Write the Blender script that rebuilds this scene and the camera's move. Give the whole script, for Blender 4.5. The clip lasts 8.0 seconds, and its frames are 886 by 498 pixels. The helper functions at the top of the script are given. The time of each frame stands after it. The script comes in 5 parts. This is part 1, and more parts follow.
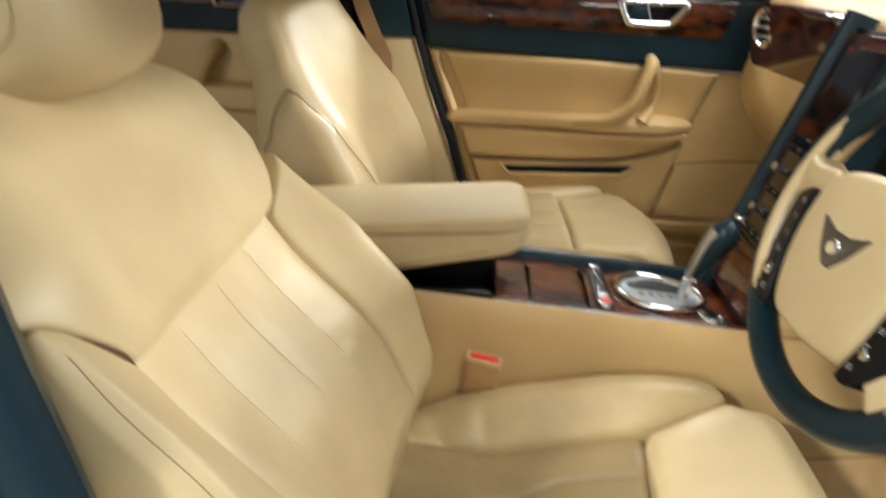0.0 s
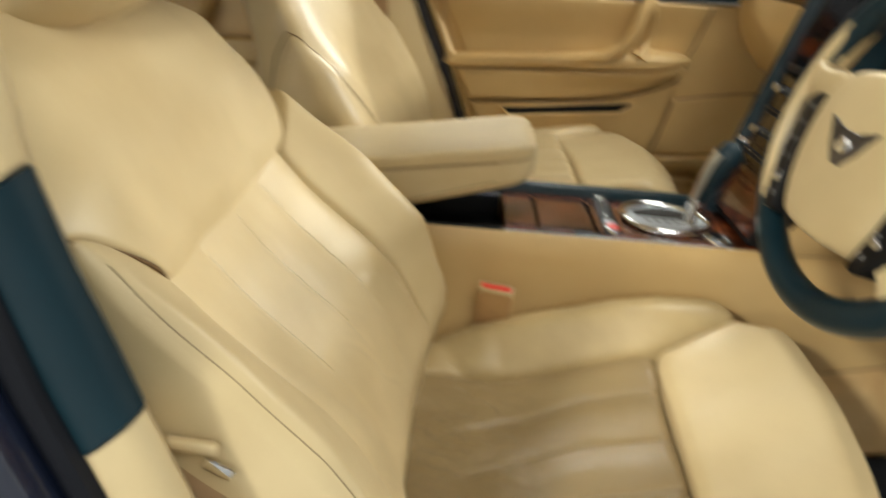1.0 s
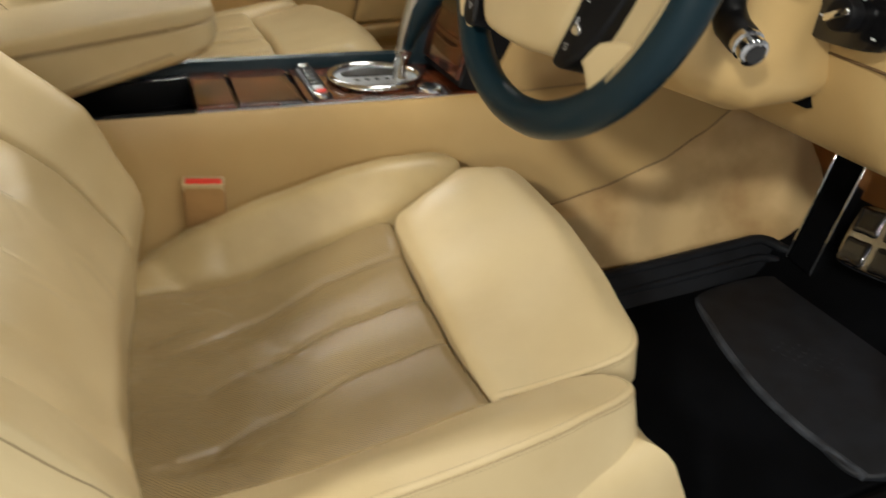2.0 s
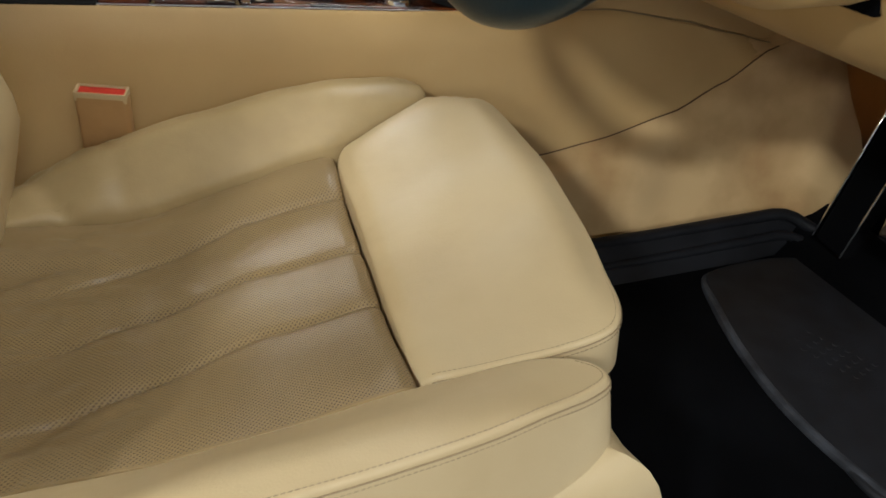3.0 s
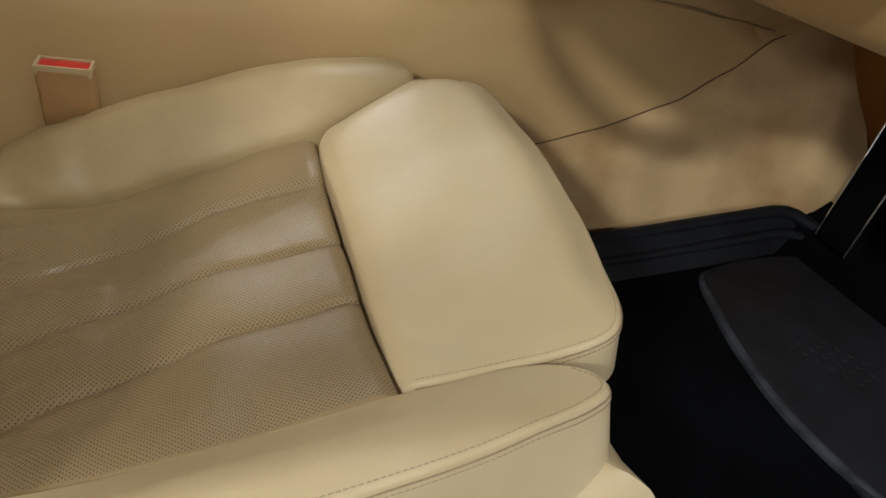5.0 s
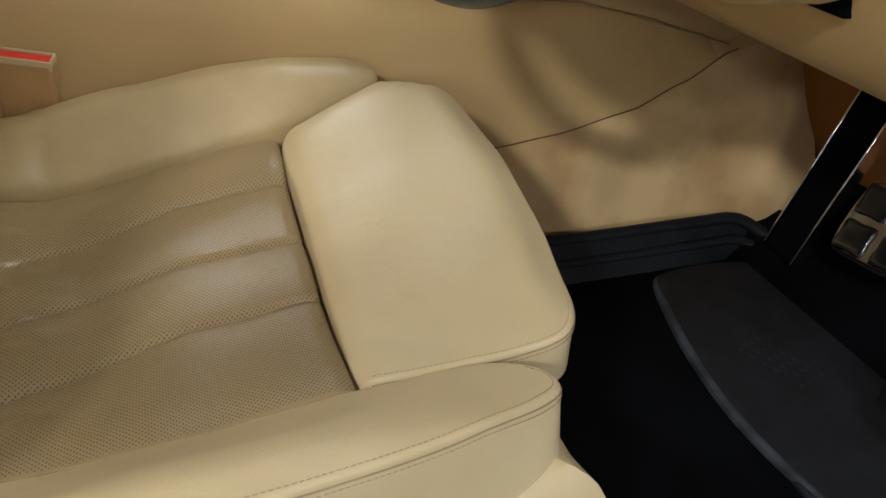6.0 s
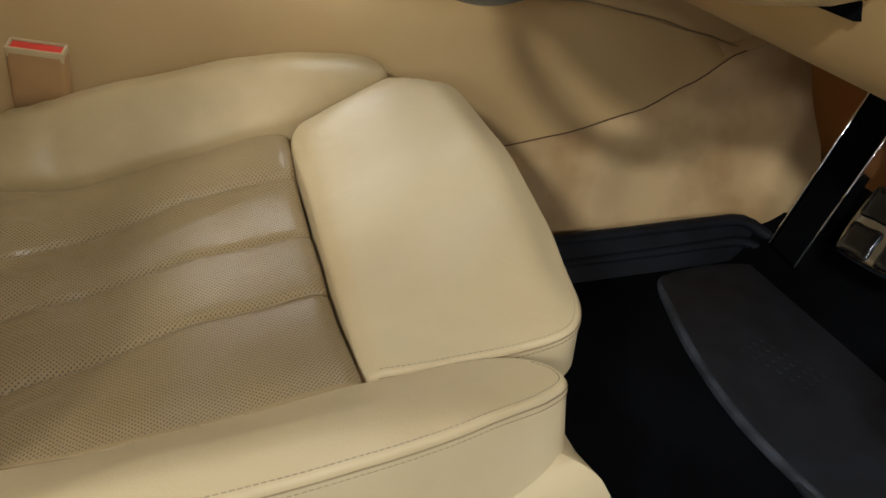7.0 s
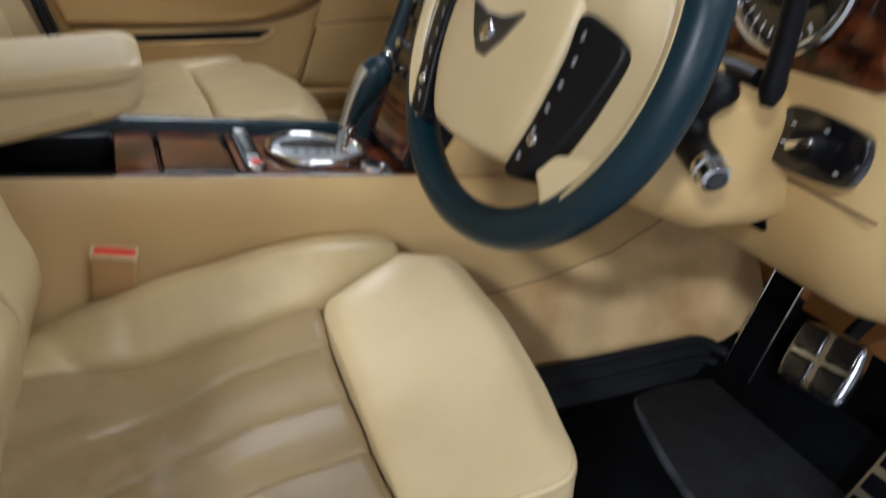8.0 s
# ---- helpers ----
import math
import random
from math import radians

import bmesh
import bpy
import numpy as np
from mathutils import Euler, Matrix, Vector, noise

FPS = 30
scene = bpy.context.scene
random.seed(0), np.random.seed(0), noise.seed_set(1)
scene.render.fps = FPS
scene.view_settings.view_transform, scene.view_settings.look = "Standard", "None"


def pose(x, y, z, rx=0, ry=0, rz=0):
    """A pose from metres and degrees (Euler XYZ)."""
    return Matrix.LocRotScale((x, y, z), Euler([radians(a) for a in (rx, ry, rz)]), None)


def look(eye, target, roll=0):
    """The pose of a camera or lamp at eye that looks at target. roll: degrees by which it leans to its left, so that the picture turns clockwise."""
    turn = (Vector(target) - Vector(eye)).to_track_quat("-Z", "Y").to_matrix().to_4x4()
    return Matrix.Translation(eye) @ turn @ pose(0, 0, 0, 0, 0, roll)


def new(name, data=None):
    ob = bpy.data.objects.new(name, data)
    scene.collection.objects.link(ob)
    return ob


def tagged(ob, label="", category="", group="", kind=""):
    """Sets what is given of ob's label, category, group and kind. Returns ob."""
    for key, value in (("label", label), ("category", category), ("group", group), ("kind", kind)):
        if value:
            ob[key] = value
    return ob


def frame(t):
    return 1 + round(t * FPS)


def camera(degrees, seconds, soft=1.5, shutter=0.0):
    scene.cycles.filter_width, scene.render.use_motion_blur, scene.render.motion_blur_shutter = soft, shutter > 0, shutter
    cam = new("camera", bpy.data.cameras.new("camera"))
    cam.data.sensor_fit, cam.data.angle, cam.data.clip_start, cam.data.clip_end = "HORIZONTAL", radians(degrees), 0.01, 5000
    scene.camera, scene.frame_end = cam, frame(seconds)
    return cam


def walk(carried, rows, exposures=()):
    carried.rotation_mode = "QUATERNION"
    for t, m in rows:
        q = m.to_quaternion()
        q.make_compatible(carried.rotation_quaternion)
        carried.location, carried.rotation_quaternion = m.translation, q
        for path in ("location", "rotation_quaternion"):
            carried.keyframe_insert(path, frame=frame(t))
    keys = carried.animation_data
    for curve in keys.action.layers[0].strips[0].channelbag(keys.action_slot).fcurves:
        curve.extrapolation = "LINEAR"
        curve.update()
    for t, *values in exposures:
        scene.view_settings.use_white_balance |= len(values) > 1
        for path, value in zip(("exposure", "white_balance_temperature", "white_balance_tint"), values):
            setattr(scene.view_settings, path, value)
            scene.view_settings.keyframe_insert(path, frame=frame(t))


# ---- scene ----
cam = camera(63.1, 8.0, 1.6, 0.5)
PATH = [
    (0, (0.037, 0.061, 1.222), (-0.05, 1.917, 0.481), 2.5),
    (0.4, (0.01, 0.052, 1.247), (-0.231, 1.954, 0.679), 0.3),
    (0.5, (0.009, 0.049, 1.25), (-0.241, 1.943, 0.657), 1.0),
    (0.8, (0.016, 0.026, 1.208), (-0.216, 1.870, 0.493), 0.7),
    (1, (0.014, 0.025, 1.179), (-0.053, 1.844, 0.349), 0.4),
    (1.5, (0.022, 0.058, 1.117), (0.363, 1.777, 0.154), 0.2),
    (2, (0.061, 0.099, 1.072), (0.653, 1.702, 0.032), -0.9),
    (2.2, (0.089, 0.114, 1.042), (0.713, 1.682, -0.032), 1.1),
    (3.3, (0.191, 0.251, 0.919), (0.74, 1.819, -0.195), 2.5),
    (3.5, (0.193, 0.262, 0.913), (0.767, 1.8, -0.23), 3.5),
    (4, (0.199, 0.263, 0.91), (0.767, 1.821, -0.208), 3.5),
    (5.5, (0.193, 0.253, 0.916), (0.824, 1.792, -0.195), 5.2),
    (6, (0.194, 0.247, 0.92), (0.876, 1.768, -0.186), 6.8),
    (6.5, (0.191, 0.248, 0.919), (0.866, 1.778, -0.177), 7.0),
    (7, (0.188, 0.244, 0.919), (0.864, 1.766, -0.19), 7.6),
    (7.5, (0.161, 0.23, 0.952), (0.84, 1.789, -0.101), 6.2),
    (7.8, (0.118, 0.204, 1.038), (0.862, 1.768, 0.032), 6.6),
    (8, (0.093, 0.175, 1.084), (0.867, 1.784, 0.183), 5.5),
]
walk(cam, [(t, look(eye, target, roll)) for t, eye, target, roll in PATH],
     exposures=[(0.0, -0.12, 6280, 6), (0.5, -0.09, 5900, 9), (1.0, -0.27, 6600, 3), (2.0, -0.49, 6650, 6), (3.5, -0.81, 6000, 8), (7.0, -0.77, 6000, 8), (8.0, -0.50, 5600, 9)])

# ---- world and light: a lit showroom hall round the car ----
world = bpy.data.worlds.new("hall_air")
scene.world = world
world.use_nodes = True
world.node_tree.nodes["Background"].inputs[0].default_value = (0.80, 0.88, 1.0, 1)
world.node_tree.nodes["Background"].inputs[1].default_value = 0.06


def area_light(name, x, y, z, sx, sy, watts, colour, rx=0, ry=0, rz=0):
    lamp = bpy.data.lights.new(name, "AREA")
    lamp.shape, lamp.size, lamp.size_y, lamp.energy, lamp.color = "RECTANGLE", sx, sy, watts, colour
    ob = new(name, lamp)
    ob.matrix_world = pose(x, y, z, rx, ry, rz)
    return ob


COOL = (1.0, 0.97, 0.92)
# x, y, watts and length of unseen ceiling lamps; first follows the wheel's shadow
# the others are added fill that brightens the cabin
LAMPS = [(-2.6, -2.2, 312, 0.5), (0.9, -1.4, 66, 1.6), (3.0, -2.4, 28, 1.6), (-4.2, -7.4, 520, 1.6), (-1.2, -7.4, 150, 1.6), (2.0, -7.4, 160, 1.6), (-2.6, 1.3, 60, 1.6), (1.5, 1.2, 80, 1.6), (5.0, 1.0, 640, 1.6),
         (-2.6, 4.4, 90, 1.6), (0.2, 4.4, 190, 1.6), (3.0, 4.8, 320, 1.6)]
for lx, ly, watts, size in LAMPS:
    area_light("unseen_hall_lamp", lx, ly, 3.30, size, size * 0.56, watts, COOL)

# ---- materials ----


def material(name, base, rough=0.5, metal=0.0, dark=None, scale=8.0, bump=0.0, bump_scale=300.0, coat=0.0,
             spec=0.5, amount=0.5, stretch=(1, 1, 1), detail=6.0, sheen=0.0, contrast=(0.35, 0.65), stain=0.0):
    """A surface with a slow stain and a fine grain; bump in metres of relief."""
    m = bpy.data.materials.new(name)
    m.use_nodes = True
    nt = m.node_tree
    b = nt.nodes["Principled BSDF"]
    b.inputs["Roughness"].default_value, b.inputs["Metallic"].default_value = rough, metal
    b.inputs["Specular IOR Level"].default_value = spec
    b.inputs["Coat Weight"].default_value, b.inputs["Coat Roughness"].default_value = coat, 0.035
    b.inputs["Sheen Weight"].default_value = sheen
    tc = nt.nodes.new("ShaderNodeTexCoord")
    mp = nt.nodes.new("ShaderNodeMapping")
    mp.inputs["Scale"].default_value = stretch
    nt.links.new(tc.outputs["Object"], mp.inputs["Vector"])
    if dark is None:
        dark = tuple(c * 0.9 for c in base)
    n1 = nt.nodes.new("ShaderNodeTexNoise")
    n1.inputs["Scale"].default_value, n1.inputs["Detail"].default_value = scale, detail
    nt.links.new(mp.outputs[0], n1.inputs["Vector"])
    r1 = nt.nodes.new("ShaderNodeMapRange")
    r1.inputs["From Min"].default_value, r1.inputs["From Max"].default_value = contrast
    nt.links.new(n1.outputs["Fac"], r1.inputs["Value"])
    mix = nt.nodes.new("ShaderNodeMix")
    mix.data_type = "RGBA"
    mix.inputs["A"].default_value, mix.inputs["B"].default_value = (*base, 1), (*dark, 1)
    nt.links.new(r1.outputs[0], mix.inputs["Factor"])
    nt.links.new(mix.outputs["Result"], b.inputs["Base Color"])
    rr = nt.nodes.new("ShaderNodeMapRange")
    rr.inputs["To Min"].default_value, rr.inputs["To Max"].default_value = rough * 0.85, min(1, rough * 1.15)
    nt.links.new(n1.outputs["Fac"], rr.inputs["Value"])
    nt.links.new(rr.outputs[0], b.inputs["Roughness"])
    if bump:
        n2 = nt.nodes.new("ShaderNodeTexNoise")
        n2.inputs["Scale"].default_value, n2.inputs["Detail"].default_value = bump_scale, 3
        nt.links.new(tc.outputs["Object"], n2.inputs["Vector"])
        bp = nt.nodes.new("ShaderNodeBump")
        bp.inputs["Strength"].default_value, bp.inputs["Distance"].default_value = 0.6, bump
        nt.links.new(n2.outputs["Fac"], bp.inputs["Height"])
        nt.links.new(bp.outputs[0], b.inputs["Normal"])
    return m


def leather(name, base, dark, rough=0.42, wrinkle=0.0010, holes=False):
    """Grained hide: pebble bump from a fine Voronoi, slow creases, soiled patches; holes gives a punched pattern."""
    m = bpy.data.materials.new(name)
    m.use_nodes = True
    nt = m.node_tree
    b = nt.nodes["Principled BSDF"]
    b.inputs["Specular IOR Level"].default_value = 0.45
    tc = nt.nodes.new("ShaderNodeTexCoord")
    slow = nt.nodes.new("ShaderNodeTexNoise")
    slow.inputs["Scale"].default_value, slow.inputs["Detail"].default_value = 6.0, 5
    nt.links.new(tc.outputs["Object"], slow.inputs["Vector"])
    rng = nt.nodes.new("ShaderNodeMapRange")
    rng.inputs["From Min"].default_value, rng.inputs["From Max"].default_value = 0.38, 0.72
    nt.links.new(slow.outputs["Fac"], rng.inputs["Value"])
    mix = nt.nodes.new("ShaderNodeMix")
    mix.data_type = "RGBA"
    mix.inputs["A"].default_value, mix.inputs["B"].default_value = (*base, 1), (*dark, 1)
    nt.links.new(rng.outputs[0], mix.inputs["Factor"])
    colour = mix.outputs["Result"]
    r2 = nt.nodes.new("ShaderNodeMapRange")
    r2.inputs["To Min"].default_value, r2.inputs["To Max"].default_value = rough * 0.8, rough * 1.25
    nt.links.new(slow.outputs["Fac"], r2.inputs["Value"])
    nt.links.new(r2.outputs[0], b.inputs["Roughness"])
    peb = nt.nodes.new("ShaderNodeTexVoronoi")
    peb.inputs["Scale"].default_value = 620
    nt.links.new(tc.outputs["Object"], peb.inputs["Vector"])
    b1 = nt.nodes.new("ShaderNodeBump")
    b1.inputs["Strength"].default_value, b1.inputs["Distance"].default_value = 0.22, 0.0004
    nt.links.new(peb.outputs["Distance"], b1.inputs["Height"])
    crease = nt.nodes.new("ShaderNodeTexNoise")
    crease.inputs["Scale"].default_value, crease.inputs["Detail"].default_value = 26, 4
    crease.inputs["Distortion"].default_value = 0.6
    nt.links.new(tc.outputs["Object"], crease.inputs["Vector"])
    b2 = nt.nodes.new("ShaderNodeBump")
    b2.inputs["Strength"].default_value, b2.inputs["Distance"].default_value = 0.5, wrinkle
    nt.links.new(crease.outputs["Fac"], b2.inputs["Height"])
    nt.links.new(b1.outputs[0], b2.inputs["Normal"])
    last = b2.outputs[0]
    if holes:
        # a staggered grid of punched holes, 4.4 mm apart, from the surface's own UV in metres
        uv = nt.nodes.new("ShaderNodeUVMap")
        sep = nt.nodes.new("ShaderNodeSeparateXYZ")
        nt.links.new(uv.outputs[0], sep.inputs[0])
        waves = []
        for sign in (1, -1):
            add = nt.nodes.new("ShaderNodeMath")
            add.operation = "MULTIPLY_ADD"
            add.inputs[1].default_value = sign
            nt.links.new(sep.outputs["Y"], add.inputs[0])
            nt.links.new(sep.outputs["X"], add.inputs[2])
            mul = nt.nodes.new("ShaderNodeMath")
            mul.operation = "MULTIPLY"
            mul.inputs[1].default_value = math.pi / 0.0043
            nt.links.new(add.outputs[0], mul.inputs[0])
            cs = nt.nodes.new("ShaderNodeMath")
            cs.operation = "SINE"
            nt.links.new(mul.outputs[0], cs.inputs[0])
            ab = nt.nodes.new("ShaderNodeMath")
            ab.operation = "ABSOLUTE"
            nt.links.new(cs.outputs[0], ab.inputs[0])
            waves.append(ab)
        prod = nt.nodes.new("ShaderNodeMath")
        prod.operation = "MULTIPLY"
        nt.links.new(waves[0].outputs[0], prod.inputs[0])
        nt.links.new(waves[1].outputs[0], prod.inputs[1])
        hole = nt.nodes.new("ShaderNodeMapRange")
        hole.inputs["From Min"].default_value, hole.inputs["From Max"].default_value = 0.62, 0.86
        nt.links.new(prod.outputs[0], hole.inputs["Value"])
        plain = nt.nodes.new("ShaderNodeMapRange")
        plain.inputs["From Min"].default_value, plain.inputs["From Max"].default_value = 0.185, 0.135
        plain.inputs["To Min"].default_value = 0.25
        nt.links.new(sep.outputs["Y"], plain.inputs["Value"])
        keep = nt.nodes.new("ShaderNodeMath")
        keep.operation = "MULTIPLY"
        nt.links.new(hole.outputs[0], keep.inputs[0])
        nt.links.new(plain.outputs[0], keep.inputs[1])
        rimless = nt.nodes.new("ShaderNodeMapRange")
        rimless.inputs["From Min"].default_value, rimless.inputs["From Max"].default_value = -0.181, -0.178
        nt.links.new(sep.outputs["Y"], rimless.inputs["Value"])
        hole = nt.nodes.new("ShaderNodeMath")
        hole.operation = "MULTIPLY"
        nt.links.new(keep.outputs[0], hole.inputs[0])
        nt.links.new(rimless.outputs[0], hole.inputs[1])
        m3 = nt.nodes.new("ShaderNodeMix")
        m3.data_type = "RGBA"
        m3.inputs["B"].default_value = (0.085, 0.055, 0.028, 1)
        nt.links.new(colour, m3.inputs["A"])
        nt.links.new(hole.outputs[0], m3.inputs["Factor"])
        colour = m3.outputs["Result"]
        b3 = nt.nodes.new("ShaderNodeBump")
        b3.invert = True
        b3.inputs["Strength"].default_value, b3.inputs["Distance"].default_value = 0.7, 0.0008
        nt.links.new(hole.outputs[0], b3.inputs["Height"])
        nt.links.new(last, b3.inputs["Normal"])
        last = b3.outputs[0]
    nt.links.new(colour, b.inputs["Base Color"])
    nt.links.new(last, b.inputs["Normal"])
    return m


HIDE = leather("saffron_hide", (0.632, 0.503, 0.288), (0.535, 0.410, 0.222), 0.35, 0.0013)
# deeper than HIDE: the warmth of light bounced between panels is in this colour
TRIM = leather("bounce_warmed_trim_hide", (0.60, 0.415, 0.182), (0.53, 0.352, 0.145), 0.38)
# worn and soiled; shade on the bolster's inner face is also in its colour
HIDE_WORN_SHADED = leather("worn_shaded_saffron_hide", (0.50, 0.378, 0.190), (0.35, 0.255, 0.120), 0.38, 0.0016)
# base colour set low so that it carries the shade of the cushion's hollow
HIDE_HOLES = leather("punched_shaded_saffron_hide", (0.328, 0.236, 0.115), (0.254, 0.177, 0.082), 0.31, 0.0018, holes=True)
TEAL = leather("petrol_blue_hide", (0.007, 0.024, 0.034), (0.005, 0.017, 0.025), 0.33, 0.0004)
TEAL.node_tree.nodes["Principled BSDF"].inputs["Specular IOR Level"].default_value = 0.30
PIPING = material("seam_shadow", (0.15, 0.085, 0.035), 0.7)
SEAM = material("soft_seam", (0.34, 0.25, 0.135), 0.6)
THREAD_TAN = material("tan_thread", (0.33, 0.25, 0.14), 0.8)
THREAD = material("thread", (0.36, 0.275, 0.165), 0.8)
WOOD = material("burl_walnut", (0.122, 0.031, 0.010), 0.20, dark=(0.016, 0.005, 0.003), scale=24, detail=10,
                stretch=(0.7, 1.5, 1.8), coat=0.9, spec=0.15, contrast=(0.38, 0.60))
CHROME = material("chrome", (0.86, 0.87, 0.88), 0.10, 1.0, scale=40)
SATIN = material("satin_alloy", (0.58, 0.60, 0.62), 0.30, 1.0, scale=60)
BADGE = material("dark_badge_metal", (0.20, 0.195, 0.215), 0.32, 1.0, scale=60)
PEDAL = material("worn_alloy", (0.52, 0.54, 0.57), 0.16, 1.0, scale=50)
# its pale blue tint puts the reflected ceiling and sky into the metal's colour
PLATE = material("reflection_tinted_alloy", (0.56, 0.61, 0.66), 0.34, 1.0, scale=60)
BLACK = material("black_plastic", (0.004, 0.004, 0.005), 0.42, spec=0.22, bump=0.0002, bump_scale=900)
GLOSS = material("black_gloss", (0.006, 0.006, 0.007), 0.12, coat=0.6)
RUBBER = material("black_rubber", (0.0014, 0.0016, 0.0022), 0.8, spec=0.06, dark=(0.003, 0.0034, 0.0045), scale=11, bump=0.0006, bump_scale=700)
RUBBER_LIP = material("rubber_lip", (0.010, 0.0115, 0.0150), 0.62, spec=0.3, dark=(0.005, 0.0056, 0.0075), scale=14, bump=0.0005, bump_scale=600)
RUBBER_EDGE = material("scuffed_rubber", (0.050, 0.056, 0.068), 0.78, dark=(0.011, 0.0125, 0.016), scale=25, bump=0.0004)
RUBBER_PAD = material("worn_rubber", (0.011, 0.013, 0.018), 0.60, spec=0.5, dark=(0.004, 0.005, 0.007), scale=16, bump=0.0008, bump_scale=500)
CARPET = material("saffron_carpet", (0.74, 0.525, 0.255), 0.95, dark=(0.44, 0.262, 0.102), scale=6.5, bump=0.0022, bump_scale=900,
                  sheen=0.08, contrast=(0.40, 0.68))
PAINT = material("midnight_paint", (0.008, 0.012, 0.028), 0.22, coat=0.8)
SEAL = material("door_seal", (0.005, 0.006, 0.010), 0.55, spec=0.25)
BELT = material("tan_webbing", (0.40, 0.26, 0.14), 0.8, bump=0.0006, bump_scale=500, stretch=(1, 1, 6))
BUCKLE = material("tan_buckle_plastic", (0.46, 0.275, 0.115), 0.45, dark=(0.40, 0.235, 0.095), scale=30, bump=0.0002, bump_scale=600)
RED = material("buckle_red", (0.72, 0.045, 0.03), 0.35)
WHITE = material("white_mark", (0.75, 0.75, 0.75), 0.5)
HEADLINER = material("headliner", (0.55, 0.45, 0.30), 0.9, bump=0.0008, bump_scale=700)
CONCRETE = material("concrete", (0.20, 0.20, 0.205), 0.6, dark=(0.13, 0.13, 0.135), scale=2.2, bump=0.002, bump_scale=60)
PLASTER = material("plaster", (0.34, 0.35, 0.37), 0.9, dark=(0.25, 0.26, 0.28), scale=1.3, bump=0.002, bump_scale=40)
BLOCK = material("grey_stone", (0.17, 0.17, 0.19), 0.7, dark=(0.05, 0.05, 0.06), scale=7.0, bump=0.01, bump_scale=30)
DARKWALL = material("charcoal_wall", (0.055, 0.055, 0.07), 0.7, dark=(0.08, 0.08, 0.09), scale=3.0)
ORANGE = material("red_panel", (0.75, 0.09, 0.05), 0.5)
AMBER = material("amber_carpet", (0.42, 0.17, 0.04), 0.9, bump=0.002, bump_scale=800)
MIRROR = material("mirror", (0.92, 0.93, 0.94), 0.02, 1.0)


def glass_material():
    m = bpy.data.materials.new("window_glass")
    m.use_nodes = True
    b = m.node_tree.nodes["Principled BSDF"]
    b.inputs["Base Color"].default_value = (0.93, 0.97, 0.96, 1)
    b.inputs["Transmission Weight"].default_value, b.inputs["Roughness"].default_value = 1.0, 0.0
    b.inputs["IOR"].default_value = 1.05
    return m


GLASS = glass_material()

# ---- mesh builders ----


def finish(bm, smooth=True, sharp=None):
    bmesh.ops.recalc_face_normals(bm, faces=bm.faces[:])
    for f in bm.faces:
        f.smooth = smooth
    return bm


def part(name, bm, mat, parent=None, label="", sharp=40):
    me = bpy.data.meshes.new(name)
    bm.normal_update()
    for e in bm.edges:
        if len(e.link_faces) == 2 and e.calc_face_angle(0) > radians(sharp):
            e.smooth = False
    bm.to_mesh(me)
    bm.free()
    me.materials.append(mat)
    ob = new(name, me)
    if parent is not None:
        ob.parent = parent
    if label:
        ob["label"] = label
    return ob


def thing(name, label, category, at=(0, 0, 0), group="", kind=""):
    ob = new(name)
    ob.location = at
    ob.empty_display_size = 0.05
    return tagged(ob, label, category, group, kind)


def smoothstep(a, b, x):
    t = min(1.0, max(0.0, (x - a) / (b - a)))
    return t * t * (3 - 2 * t)


def crease(a, b, c, sharp=9.0):
    """Narrow folds along the zero lines of a noise, 0 to 1."""
    return max(0.0, 1.0 - sharp * abs(noise.noise(Vector((a, b, c)))))


def lerp_table(rows, x):
    """Smooth interpolation in a short table of (x, value)."""
    if x <= rows[0][0]:
        return rows[0][1]
    for (a, va), (b, vb) in zip(rows, rows[1:]):
        if x <= b:
            t = (x - a) / (b - a)
            t = t * t * (3 - 2 * t) * 0.4 + t * 0.6
            return va + (vb - va) * t
    return rows[-1][1]


def spline(points, n, closed=True):
    """Catmull-Rom through the points, n samples, evenly by length."""
    pts = [Vector(p) for p in points]
    k = len(pts)
    dense = []
    last = k if closed else k - 1
    for i in range(last):
        if closed:
            a, b, c, d = pts[i - 1], pts[i], pts[(i + 1) % k], pts[(i + 2) % k]
        else:
            b, c = pts[i], pts[i + 1]
            a = pts[i - 1] if i else b * 2 - c
            d = pts[i + 2] if i + 2 < k else c * 2 - b
        for j in range(24):
            t = j / 24
            dense.append(0.5 * ((2 * b) + (c - a) * t + (2 * a - 5 * b + 4 * c - d) * t * t + (3 * b - a - 3 * c + d) * t ** 3))
    dense.append(pts[0].copy() if closed else pts[-1].copy())
    length = [0.0]
    for p, q in zip(dense, dense[1:]):
        length.append(length[-1] + (q - p).length)
    out, j = [], 0
    count = n if closed else n - 1
    for i in range(n):
        want = length[-1] * i / count
        while j < len(length) - 2 and length[j + 1] < want:
            j += 1
        gap = max(1e-9, length[j + 1] - length[j])
        out.append(dense[j].lerp(dense[j + 1], min(1, (want - length[j]) / gap)))
    return out


def loft(rings, closed=True, caps=True):
    bm = bmesh.new()
    vs = [[bm.verts.new(p) for p in ring] for ring in rings]
    n = len(rings[0])
    for a, b in zip(vs, vs[1:]):
        for i in range(n if closed else n - 1):
            j = (i + 1) % n
            bm.faces.new((a[i], a[j], b[j], b[i]))
    if caps and closed:
        bm.faces.new(vs[0][::-1])
        bm.faces.new(vs[-1])
    return finish(bm)


